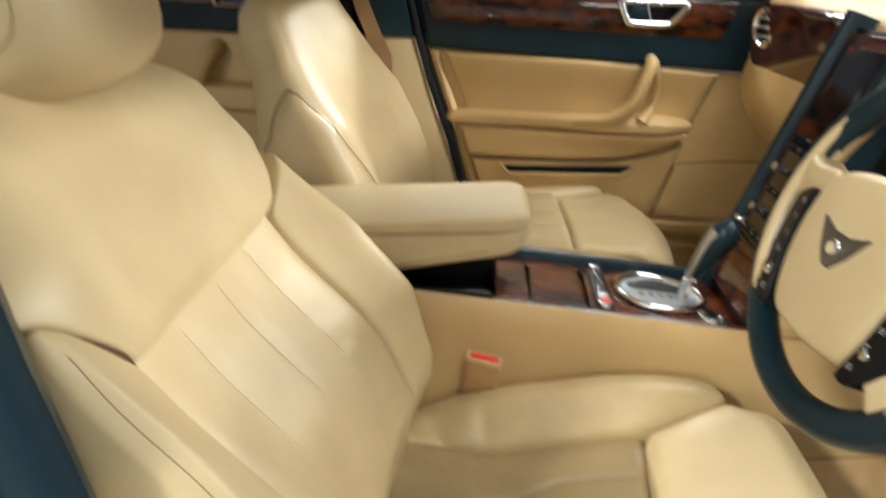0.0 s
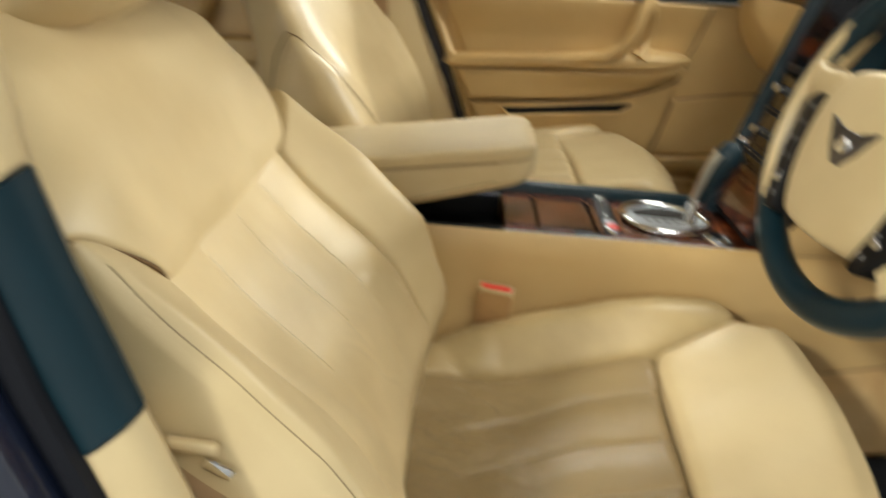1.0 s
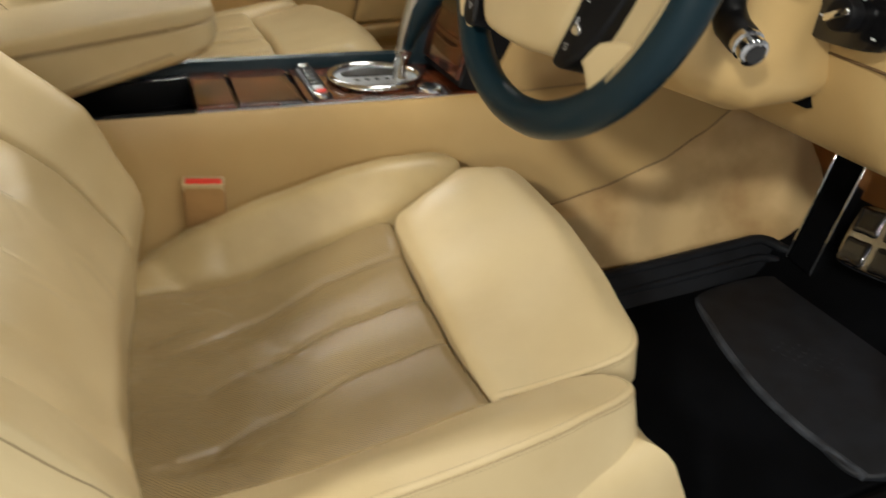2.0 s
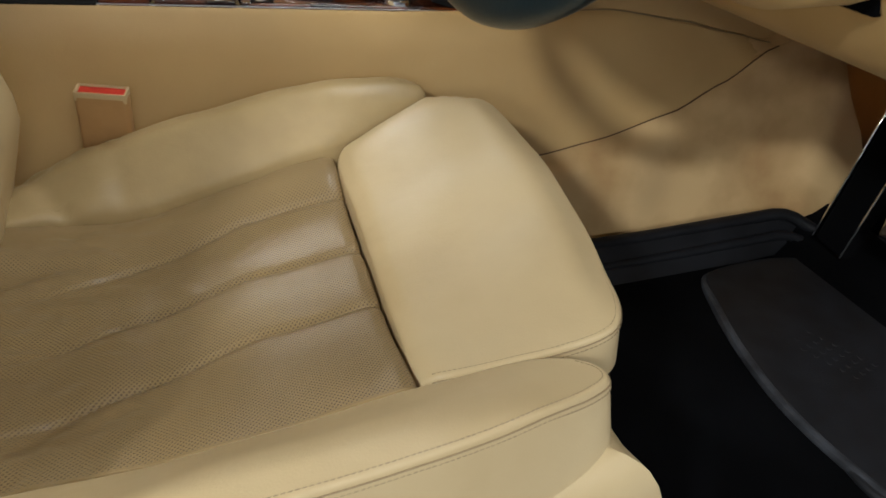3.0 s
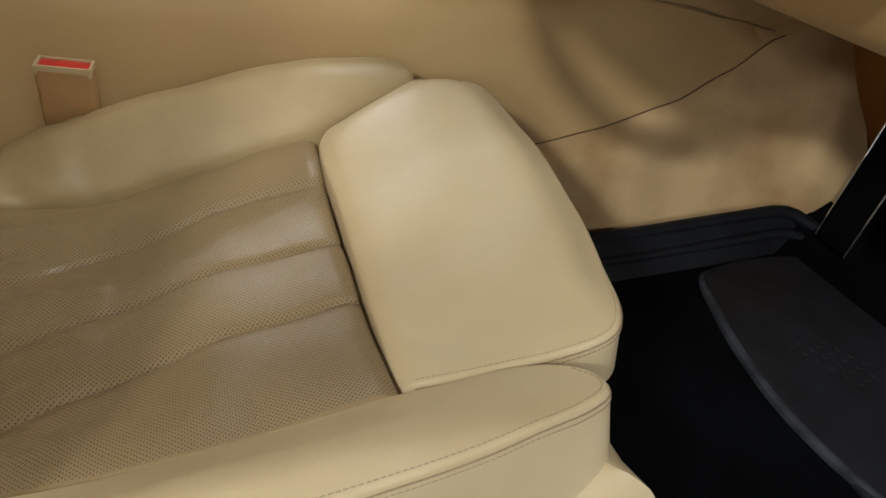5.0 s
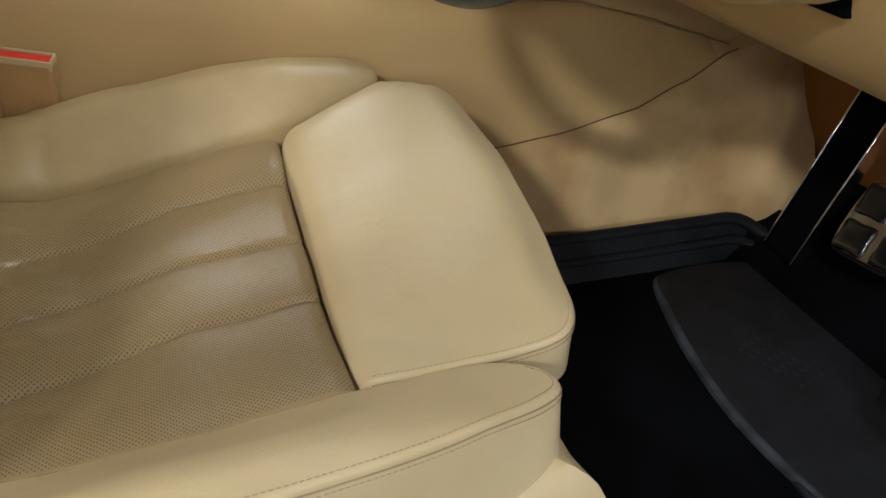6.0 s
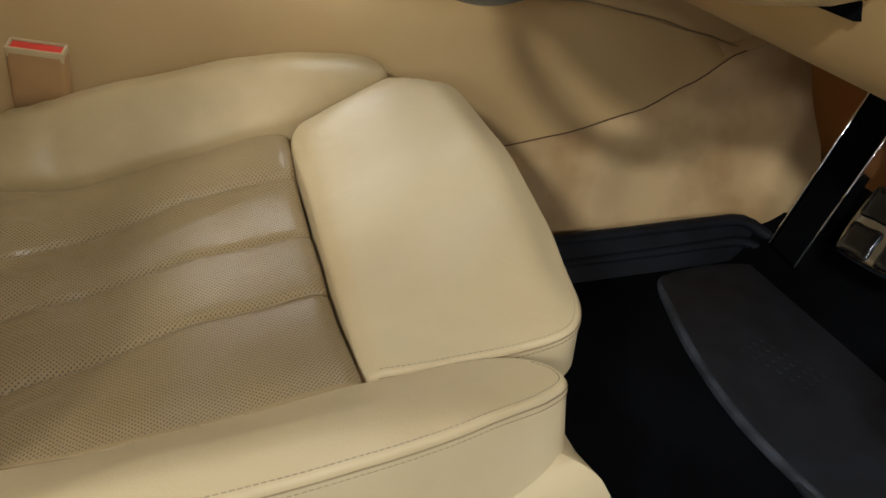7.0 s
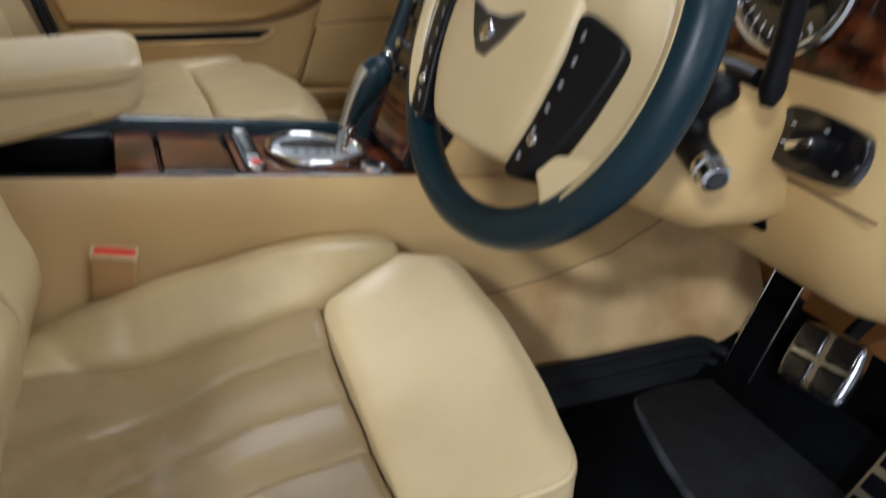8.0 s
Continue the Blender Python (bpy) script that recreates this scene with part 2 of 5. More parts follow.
def tube(points, rad, n=8, closed=False, flat=1.0):
    """A round cord along the points; flat squeezes it, rad may be a list."""
    pts = [Vector(p) for p in points]
    k = len(pts)
    rings, side = [], None
    for i, p in enumerate(pts):
        a = pts[i - 1] if (i or closed) else p
        b = pts[(i + 1) % k] if (i + 1 < k or closed) else p
        d = (b - a).normalized()
        if side is None:
            side = d.orthogonal().normalized()
        side = (side - d * side.dot(d)).normalized()
        up = d.cross(side)
        r = rad[i] if isinstance(rad, (list, tuple)) else rad
        rings.append([p + side * math.cos(t) * r + up * math.sin(t) * r * flat for t in (2 * math.pi * q / n for q in range(n))])
    if closed:
        rings.append(rings[0])
        bm = loft(rings, caps=False)
        bmesh.ops.remove_doubles(bm, verts=bm.verts[:], dist=1e-6)
        return finish(bm)
    return loft(rings)


def slab(outline, base, top, r, place, rings=8):
    """A padded panel: a closed outline (a, b), walls from base up to the surface top(a, b), with its edge rounded by r.
    place(a, b, h) lays it into the world."""
    pts = [Vector((p[0], p[1])) for p in outline]
    k = len(pts)
    area = sum(pts[i - 1].x * pts[i].y - pts[i].x * pts[i - 1].y for i in range(k))
    if area < 0:
        pts.reverse()
    inward = []
    for i in range(k):
        d = (pts[(i + 1) % k] - pts[i - 1]).normalized()
        inward.append(Vector((-d.y, d.x)))
    mid = sum(pts, Vector((0, 0))) / k
    out = []
    out.append([place(p.x, p.y, base) for p in pts])
    wall = [p.copy() for p in pts]
    out.append([place(p.x, p.y, (base + top(p.x, p.y) - r) / 2) for p in wall])
    steps = (0.0, 0.12, 0.3, 0.55, 0.8, 1.0)
    inner = None
    for s in steps:
        ring = []
        for p, w in zip(pts, inward):
            q = p + w * (r * s)
            ring.append(q)
        out.append([place(q.x, q.y, top(q.x, q.y) - r + r * math.sqrt(max(0, 1 - (1 - s) ** 2))) for q in ring])
        inner = ring
    for i in range(1, rings):
        f = i / rings
        ring = [q.lerp(mid, f) for q in inner]
        out.append([place(q.x, q.y, top(q.x, q.y)) for q in ring])
    bm = bmesh.new()
    vs = [[bm.verts.new(p) for p in ring] for ring in out]
    for a, b in zip(vs, vs[1:]):
        for i in range(k):
            j = (i + 1) % k
            bm.faces.new((a[i], a[j], b[j], b[i]))
    bm.faces.new(vs[0][::-1])
    centre = bm.verts.new(place(mid.x, mid.y, top(mid.x, mid.y)))
    for i in range(k):
        bm.faces.new((vs[-1][i], vs[-1][(i + 1) % k], centre))
    return finish(bm)


def quilt(u0, u1, v0, v1, nu, nv, top, base, place, r=0.008, bend=None):
    """A rectangular padded field on a fine grid, closed below, with a UV in metres for punched patterns."""
    bm = bmesh.new()
    uvl = bm.loops.layers.uv.new("UVMap")
    grid = []
    flat = {}
    for i in range(nu + 1):
        row = []
        for j in range(nv + 1):
            u, v = u0 + (u1 - u0) * i / nu, v0 + (v1 - v0) * j / nv
            d = min(u - u0, u1 - u, v - v0, v1 - v)
            drop = 0.0 if d >= r else r - math.sqrt(max(0.0, r * r - (r - d) ** 2))
            vert = bm.verts.new(place(u, v, top(u, v) - drop))
            flat[vert] = (u, v)
            row.append(vert)
        grid.append(row)
    for i in range(nu):
        for j in range(nv):
            f = bm.faces.new((grid[i][j], grid[i + 1][j], grid[i + 1][j + 1], grid[i][j + 1]))
            for lp in f.loops:
                lp[uvl].uv = flat[lp.vert]
    rim = [grid[i][0] for i in range(nu + 1)] + [grid[nu][j] for j in range(1, nv + 1)] + \
          [grid[i][nv] for i in range(nu - 1, -1, -1)] + [grid[0][j] for j in range(nv - 1, 0, -1)]
    low = [bm.verts.new(place(*flat[v], base)) for v in rim]
    k = len(rim)
    for i in range(k):
        bm.faces.new((rim[i], low[i], low[(i + 1) % k], rim[(i + 1) % k]))
    bm.faces.new(low)
    return finish(bm)


def rbox(x0, x1, y0, y1, z0, z1, r=0.004, seg=2, m=None):
    """A box with rounded edges."""
    bm = bmesh.new()
    bmesh.ops.create_cube(bm, size=1)
    for v in bm.verts:
        v.co = Vector(((x0 + x1) / 2 + v.co.x * (x1 - x0), (y0 + y1) / 2 + v.co.y * (y1 - y0), (z0 + z1) / 2 + v.co.z * (z1 - z0)))
    if r:
        bmesh.ops.bevel(bm, geom=bm.edges[:], offset=r, segments=seg, profile=0.5, affect="EDGES")
    if m is not None:
        bm.transform(m)
    return finish(bm)


def prism(outline, place, h0, h1, r=0.003):
    """A flat plate of any outline between h0 and h1, its upper edge rounded."""
    return slab(outline, h0, lambda a, b: h1, r, place, rings=3)


def egg(cx, cy, cz, hx, hy, hz, e=0.55, nu=40, nv=24, m=None):
    """A superellipsoid: a soft box."""
    def pw(c):
        return math.copysign(abs(c) ** e, c)
    rings = []
    for j in range(1, nv):
        ph = -math.pi / 2 + math.pi * j / nv
        rings.append([Vector((cx + hx * pw(math.cos(ph)) * pw(math.cos(th)), cy + hy * pw(math.cos(ph)) * pw(math.sin(th)), cz + hz * pw(math.sin(ph))))
                      for th in (2 * math.pi * i / nu for i in range(nu))])
    bm = loft(rings)
    if m is not None:
        bm.transform(m)
    return finish(bm)


def disc(r, h, n=32, m=None, bevel=0.002):
    """A round button, its axis along z, standing on z = 0."""
    prof = [(r, 0), (r, h - bevel), (r - bevel * 0.3, h - bevel * 0.3), (r - bevel, h), (r * 0.5, h)]
    rings = [[Vector((p * math.cos(t), p * math.sin(t), z)) for t in (2 * math.pi * i / n for i in range(n))] for p, z in prof]
    bm = loft(rings)
    if m is not None:
        bm.transform(m)
    return finish(bm)


def ring(r, thick, n=40, m=None, sx=1.0, sy=1.0):
    bm = tube([(r * sx * math.cos(t), r * sy * math.sin(t), 0) for t in (2 * math.pi * i / n for i in range(n))], thick, 8, True)
    if m is not None:
        bm.transform(m)
    return finish(bm)


def stitches(points, length=0.0030, gap=0.0013, rad=0.00048):
    """A row of thread stitches along a line, one joined mesh."""
    bm = bmesh.new()
    pts = [Vector(p) for p in points]
    acc, k = 0.0, 0
    dist = [0.0]
    for a, b in zip(pts, pts[1:]):
        dist.append(dist[-1] + (b - a).length)

    def at(s):
        for i in range(len(pts) - 1):
            if dist[i + 1] >= s:
                return pts[i].lerp(pts[i + 1], (s - dist[i]) / max(1e-9, dist[i + 1] - dist[i]))
        return pts[-1].copy()
    s = 0.0
    while s + length < dist[-1]:
        a, b = at(s), at(s + length)
        d = (b - a).normalized()
        side = d.cross(Vector((0, 0, 1)))
        if side.length < 0.1:
            side = d.orthogonal()
        side = side.normalized() * rad
        up = d.cross(side).normalized() * rad
        c = [bm.verts.new(p) for p in (a + side, a + up, a - side, a - up, b + side, b + up, b - side, b - up)]
        for i in range(4):
            j = (i + 1) % 4
            bm.faces.new((c[i], c[j], c[4 + j], c[4 + i]))
        bm.faces.new(c[0:4])
        bm.faces.new(c[4:8])
        s += length + gap
    return finish(bm)

# ---- the hall round the car ----
CY = 1.235        # the car's middle line, y
FLOOR = 0.29      # the car's floor

tagged(part("ground", rbox(-6, 6, -10.0, 7, -0.2, 0.0, 0), CONCRETE), "grey concrete hall floor", "floor", kind="structure")
tagged(part("wall_north", rbox(-6, 6, 7, 7.2, 0, 3.4, 0), DARKWALL), "charcoal hall wall behind the car", "wall", kind="structure")
tagged(part("wall_south", rbox(-6, 6, -10.2, -10.0, 0, 3.4, 0), DARKWALL), "charcoal hall wall on the open side", "wall", kind="structure")
tagged(part("wall_east", rbox(6, 6.2, -10.2, 7.2, 0, 3.4, 0), PLASTER), "pale plastered hall wall", "wall", kind="structure")
tagged(part("wall_west", rbox(-6.2, -6, -10.2, 7.2, 0, 3.4, 0), PLASTER), "pale plastered hall wall", "wall", kind="structure")
tagged(part("ceiling", rbox(-6.2, 6.2, -10.2, 7.2, 3.4, 3.6, 0), PLASTER), "pale hall ceiling", "ceiling", kind="structure")

# ---- the car's shell ----
car = thing("car_shell", "dark blue saloon car body with saffron cabin lining", "car", (0, CY, 0))


def car_part(name, bm, mat, label=""):
    ob = part(name, bm, mat, None, label)
    ob.parent = car
    ob.matrix_parent_inverse = car.matrix_basis.inverted()
    return ob


def under(parent, *parts):
    """Hang parts, made in world places, under a thing that stands elsewhere."""
    for p in parts:
        p.parent = parent
        p.matrix_parent_inverse = Matrix.Translation(parent.matrix_basis.translation).inverted()
    return parts[-1]


car_part("floor_pan", rbox(-1.5, 1.35, 0.42, 2.05, 0.20, FLOOR, 0.01), BLACK, "black carpeted floor")
car_part("roof", slab(spline([(-1.5, 0.60), (-1.5, 1.87), (-0.6, 1.95), (0.20, 1.90), (0.36, 1.80), (0.40, CY), (0.36, 0.67), (0.20, 0.57), (-0.6, 0.52)], 60), 1.40,
                      lambda a, b: 1.50 - 0.08 * ((b - CY) / 0.7) ** 2, 0.02, lambda a, b, h: Vector((a, b, h))), HEADLINER, "saffron cloth roof lining")
car_part("rear_bulkhead", rbox(-1.56, -1.46, 0.5, 1.97, FLOOR, 1.15, 0.02), HIDE, "saffron rear trim")
car_part("firewall", rbox(0, 0.04, 0.46, 2.0, -0.3, 0.62, 0.01, m=pose(1.20, 0, 0.52, 0, -14, 0)), BLACK, "black padded firewall")
car_part("sill", rbox(-1.3, 1.2, 0.38, 0.49, 0.20, 0.335, 0.02), BLACK, "black door sill")
car_part("sill", rbox(-1.3, 1.2, 1.985, 2.05, 0.20, 0.42, 0.02), HIDE, "saffron door sill")
car_part("toe_carpet", rbox(0, 0.012, 0.50, 1.12, -0.12, 0.24, 0.004, m=pose(1.17, 0, 0.55, 0, -20, 0)), AMBER, "amber brown carpet behind the pedals")


def flank_low(x):
    """Height at which the console's leather flank ends above the tunnel carpet."""
    return lerp_table([(0.30, 0.44), (0.50, 0.450), (0.641, 0.468), (0.734, 0.482), (0.86, 0.514), (0.944, 0.556), (1.02, 0.605), (1.08, 0.62)], x)


def flank_high(x):
    return lerp_table([(0.0, 0.711), (0.45, 0.679), (0.60, 0.672), (0.74, 0.668), (0.86, 0.648), (0.95, 0.626), (1.02, 0.609), (1.08, 0.622)], x)


# tunnel carpet beside the driver's feet and its twin
def tunnel():
    rings = []
    for i in range(61):
        x = -0.25 + 1.45 * i / 60
        hi = flank_low(x)
        wob = 0.007 * math.sin(x * 15) + 0.005 * math.sin(x * 37 + 1)
        foot = 1.030 - 0.05 * smoothstep(0.95, 1.2, x)
        prof = [(foot - 0.012, FLOOR), (foot, 0.335), (foot + 0.020 + wob, 0.39), (1.072 + wob, (hi + 0.40) / 2 + 0.01), (1.092, hi - 0.012), (1.106, hi + 0.004), (1.130, hi + 0.02)]
        half = spline([(a, b, 0) for a, b in prof], 26, False)
        rings.append([Vector((x, q.x, q.y)) for q in half] + [Vector((x, 2 * CY - q.x, q.y)) for q in reversed(half)])
    return loft(rings)


car_part("tunnel_carpet", tunnel(), CARPET, "saffron carpet over the transmission tunnel, soiled")


# pillars. Each is a leaning post: x runs with height
def post(rows, y0, y1, r=0.02):
    """rows of (z, x front, x back)."""
    rings = []
    for z, xf, xb in rows:
        pts = [(xf, y0 + r), (xf - r * 0.3, y0 + r * 0.3), (xf - r, y0), (xb + r, y0), (xb, y0 + r), (xb, y1 - r), (xb + r, y1), (xf - r, y1), (xf, y1 - r)]
        rings.append([Vector((a, b, z)) for a, b in pts])
    return loft(rings)


def shut(z):
    """The shut line of the front door, x at a height."""
    return lerp_table([(0.40, 0.09), (0.675, -0.003), (1.06, -0.131), (1.33, -0.200), (1.45, -0.235)], z)


zs = [1.19, 1.26, 1.33, 1.40, 1.45]
car_part("pillar_trim", post([(z, shut(z) - 0.025, shut(z) - 0.20 + 0.1 * (z - 1.19)) for z in zs], 1.885, 1.98), HIDE, "saffron upper door pillar trim")
zs = [1.045, 1.10, 1.15, 1.188]
car_part("pillar_band", post([(z, shut(z) - 0.012, shut(z) - 0.15) for z in zs], 1.882, 1.98), TEAL, "petrol blue pillar band")
zs = [0.35, 0.5, 0.7, 0.9, 1.042]
car_part("pillar_foot", post([(z, shut(z) - 0.016, shut(z) - 0.26) for z in zs], 1.886, 1.98), HIDE, "saffron lower pillar trim")
car_part("door_seal", tube([(shut(z) - 0.004, 1.895, z) for z in (0.42, 0.55, 0.675, 0.8, 0.95, 1.06, 1.2, 1.33, 1.42)], 0.008), SEAL, "black rubber door seal")


car_part("body_pillar", post([(z, shut(z) + 0.03, shut(z) - 0.30) for z in (0.22, 0.5, 0.8, 1.0, 1.2, 1.45)], 1.992, 2.06), PAINT, "dark blue painted door pillar")


# the open side's pillar, close to the camera
def near(z):
    return lerp_table([(0.40, -0.11), (0.62, -0.165), (0.82, -0.222), (1.03, -0.270), (1.20, -0.276), (1.45, -0.300)], z)


def near_post(name, zs, mat, label, grow=0.0):
    rings = []
    for z in zs:
        f, b, lift = near(z) + grow, near(z) - 0.042, 0.045
        pts = [(f - 0.020, 0.487), (f - 0.006, 0.474), (f, 0.460), (f - 0.003, 0.450), (f - 0.010, 0.4425 - grow), (f - 0.020, 0.4385 - grow), (f - 0.031, 0.437 - grow), (b, 0.4385 - grow), (b - 0.013, 0.443 - grow), (b - 0.02, 0.452), (b - 0.02, 0.487)]
        rings.append([Vector((a, c, z + lift * (a - f) / 0.05 * 0.8)) for a, c in pts])
    car_part(name, loft(rings), mat, label)


near_post("pillar_trim", (1.037, 1.1, 1.2, 1.3, 1.45), HIDE, "saffron upper pillar trim")
near_post("pillar_band", (0.845, 0.9, 0.96, 1.034), TEAL, "petrol blue pillar band", 0.001)
near_post("pillar_foot", (0.3, 0.5, 0.7, 0.842), HIDE, "saffron lower pillar trim")
car_part("door_seal", tube([(near(z) - 0.056, 0.438, z - 0.03) for z in (0.3, 0.5, 0.7, 0.9, 1.1, 1.3, 1.45)], 0.013), SEAL, "black rubber door seal")
car_part("body_pillar", post([(z, near(z) - 0.072, near(z) - 0.24) for z in (0.22, 0.5, 0.8, 1.0, 1.2, 1.45)], 0.40, 0.49), PAINT, "dark blue painted door pillar")


def screen_pillar(y0, y1, name):
    pts = [(0.22, 1.435), (0.40, 1.385), (0.55, 1.315), (0.70, 1.235), (0.86, 1.13), (1.0, 1.03)]
    rings = []
    for i, (x, z) in enumerate(pts):
        w = 0.048
        rings.append([Vector((x + dx, y, z + dz)) for dx, dz, y in ((-0.02, -w * 0.4, y0), (-0.028, 0, y0 + 0.004), (0.03, w, y0), (0.05, w * 1.2, (y0 + y1) / 2),
                                                                    (0.03, w, y1), (-0.02, -w * 0.4, y1), (-0.03, -w * 0.5, (y0 + y1) / 2))])
    car_part(name, loft(rings), HEADLINER, "saffron windscreen pillar lining")


screen_pillar(1.86, 1.97, "screen_pillar")
screen_pillar(0.50, 0.61, "screen_pillar")

# ---- front passenger door and rear door ----


def door_place(y):
    return lambda a, b, h: Vector((a, y - h, b))


def front_door():
    d = thing("front_door", "closed saffron leather front door with walnut band", "door", (0.3, 1.96, 0.35))
    pl = door_place(1.96)
    P = lambda name, bm, mat, label="": under(d, part(name, bm, mat, None, label))
    # lining field, its upper hollow and its pockets
    edge = [(shut(0.42) + 0.012, 0.42), (shut(0.6) + 0.012, 0.60), (shut(0.8) + 0.012, 0.8), (shut(1.02) + 0.012, 1.02), (0.70, 0.99), (0.92, 0.97), (0.95, 0.7), (0.95, 0.42)]

    def dense(poly, n=110):
        out = []
        per = sum((Vector(a) - Vector(b)).length for a, b in zip(poly, poly[1:] + poly[:1]))
        for a, b in zip(poly, poly[1:] + poly[:1]):
            k = max(1, round(n * (Vector(a) - Vector(b)).length / per))
            out += [Vector(a).lerp(Vector(b), i / k) for i in range(k)]
        return out
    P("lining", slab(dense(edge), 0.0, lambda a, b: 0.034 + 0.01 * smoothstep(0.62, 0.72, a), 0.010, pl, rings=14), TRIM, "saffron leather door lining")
    # beading strip along the shut line
    P("edge_strip", tube([(shut(z) + 0.030, 1.922, z) for z in (0.45, 0.6, 0.75, 0.9, 1.01)], 0.012, flat=0.6), TRIM)
    # upper field, bowed out at its top
    up = [(shut(0.85) + 0.055, 0.868), (shut(1.0) + 0.052, 1.012), (0.30, 1.008), (0.615, 0.990), (0.585, 0.93), (0.555, 0.872), (0.30, 0.862)]
    P("upper_field", slab(dense(up), 0.01, lambda a, b: 0.040 + 0.016 * smoothstep(0.90, 1.01, b) + 0.004 * math.sin(a * 7), 0.008, pl, rings=10), TRIM)
    # armrest: a shelf that swells towards its front
    arm = [(-0.030, 0.838), (-0.038, 0.868), (0.10, 0.874), (0.25, 0.876), (0.36, 0.880), (0.46, 0.884), (0.54, 0.876), (0.562, 0.862), (0.53, 0.842), (0.40, 0.838), (0.2, 0.838)]
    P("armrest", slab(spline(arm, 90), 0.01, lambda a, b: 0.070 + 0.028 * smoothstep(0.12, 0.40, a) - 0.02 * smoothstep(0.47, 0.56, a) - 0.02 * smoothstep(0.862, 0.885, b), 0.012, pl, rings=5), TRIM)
    mid = [(-0.022, 0.835), (0.20, 0.833), (0.40, 0.834), (0.535, 0.840), (0.548, 0.846), (0.53, 0.825), (0.47, 0.792), (0.40, 0.771), (0.30, 0.762), (0.15, 0.758), (0.008, 0.757)]
    P("knee_field", slab(dense([Vector(q) for q in mid]), 0.01, lambda a, b: 0.066 + 0.022 * smoothstep(0.78, 0.835, b) * smoothstep(0.1, 0.4, a), 0.009, pl, rings=5), TRIM)
    low = [(0.014, 0.748), (0.20, 0.750), (0.36, 0.757), (0.50, 0.785), (0.552, 0.81), (0.535, 0.765), (0.520, 0.70), (0.488, 0.618), (0.25, 0.612), (0.065, 0.610)]
    P("lower_field", slab(dense([Vector(q) for q in low]), 0.01, lambda a, b: 0.056 + 0.006 * math.sin(a * 9), 0.008, pl, rings=6), TRIM)
    spk = [(0.540, 0.756), (0.66, 0.770), (0.80, 0.776), (0.83, 0.70), (0.80, 0.620), (0.60, 0.614), (0.500, 0.616)]
    P("speaker_field", slab(dense([Vector(q) for q in spk]), 0.01, lambda a, b: 0.052, 0.008, pl, rings=6), TRIM)
    slot = [(0.095, 0.735), (0.12, 0.716), (0.40, 0.726), (0.435, 0.748)]
    P("pocket_slot", prism(dense([Vector(q) for q in slot], 40), pl, 0.03, 0.0645, 0.001), BLACK, "dark open pocket slot")
    P("pocket_lip", tube([(0.090, 1.894, 0.738), (0.115, 1.892, 0.715), (0.25, 1.890, 0.720), (0.40, 1.892, 0.725), (0.44, 1.894, 0.750)], 0.0045), TRIM)
    kick = [(0.04, 0.605), (0.30, 0.605), (0.55, 0.607), (0.85, 0.612), (0.86, 0.575), (0.5, 0.570), (0.06, 0.568)]
    P("kick_ledge", slab(dense([Vector(q) for q in kick]), 0.01, lambda a, b: 0.064, 0.010, pl, rings=4), TRIM)
    P("kick_plate", prism([(0.10, 0.43), (0.10, 0.540), (0.88, 0.546), (0.88, 0.43)], pl, 0.03, 0.060, 0.006), CARPET, "tan carpet kick strip")
    # pull handle
    P("pull_handle", tube(spline([(0.440, 1.905, 1.018), (0.438, 1.872, 1.010), (0.424, 1.860, 0.972), (0.406, 1.856, 0.925), (0.374, 1.862, 0.888), (0.325, 1.868, 0.870), (0.26, 1.880, 0.862)], 28, False),
                          [0.016] * 6 + [0.0165] * 12 + [0.0155 - 0.0007 * i for i in range(10)], 14), TRIM, "saffron leather pull handle")
    P("pull_leg", tube(spline([(0.443, 1.868, 1.008), (0.458, 1.878, 0.965), (0.456, 1.886, 0.918), (0.446, 1.880, 0.888), (0.43, 1.872, 0.868)], 16, False), [0.011] * 4 + [0.0085] * 7 + [0.010, 0.012, 0.014, 0.016, 0.018], 12), TRIM)
    P("pull_ferrule", tube([(0.440, 1.915, 1.019), (0.440, 1.888, 1.018)], 0.0172, 14), CHROME, "chrome ferrule")
    # waist band, walnut and sill
    band = [(shut(1.02) + 0.012, 1.022), (shut(1.18) + 0.012, 1.179), (0.80, 1.166), (0.95, 1.15), (0.95, 0.975), (0.70, 0.995)]
    P("waist_band", slab(dense(band), 0.0, lambda a, b: 0.052, 0.012, pl, rings=6), TEAL, "petrol blue leather waist band")
    wood = [(-0.100, 1.088), (-0.128, 1.173), (0.30, 1.171), (0.63, 1.163), (0.60, 1.072), (0.30, 1.077)]
    P("walnut_band", slab(dense(wood), 0.02, lambda a, b: 0.056 + 0.009 * math.sin(min(1, max(0, (b - 1.075) / 0.098)) * math.pi), 0.006, pl, rings=4), WOOD, "glossy burl walnut band")
    P("chrome_line", tube([(-0.116, 1.898, 1.1765), (0.30, 1.899, 1.1745), (0.62, 1.900, 1.167)], 0.0018), SEAL)
    # release handle: chrome frame, dark bowl, lever
    out = [(0.362, 1.150), (0.352, 1.142), (0.366, 1.112), (0.380, 1.102), (0.462, 1.102), (0.476, 1.109), (0.504, 1.139), (0.503, 1.149), (0.490, 1.152)]
    P("handle_frame", tube([(a, 1.893, b) for a, b in [(q.x, q.y) for q in spline([(a, b, 0) for a, b in out], 48)]], 0.0088, 10, True, 1.0), CHROME, "chrome release surround")
    P("handle_bowl", prism([(0.362, 1.147), (0.374, 1.107), (0.466, 1.107), (0.496, 1.147)], pl, 0.05, 0.0655, 0.001), GLOSS, "dark handle bowl")
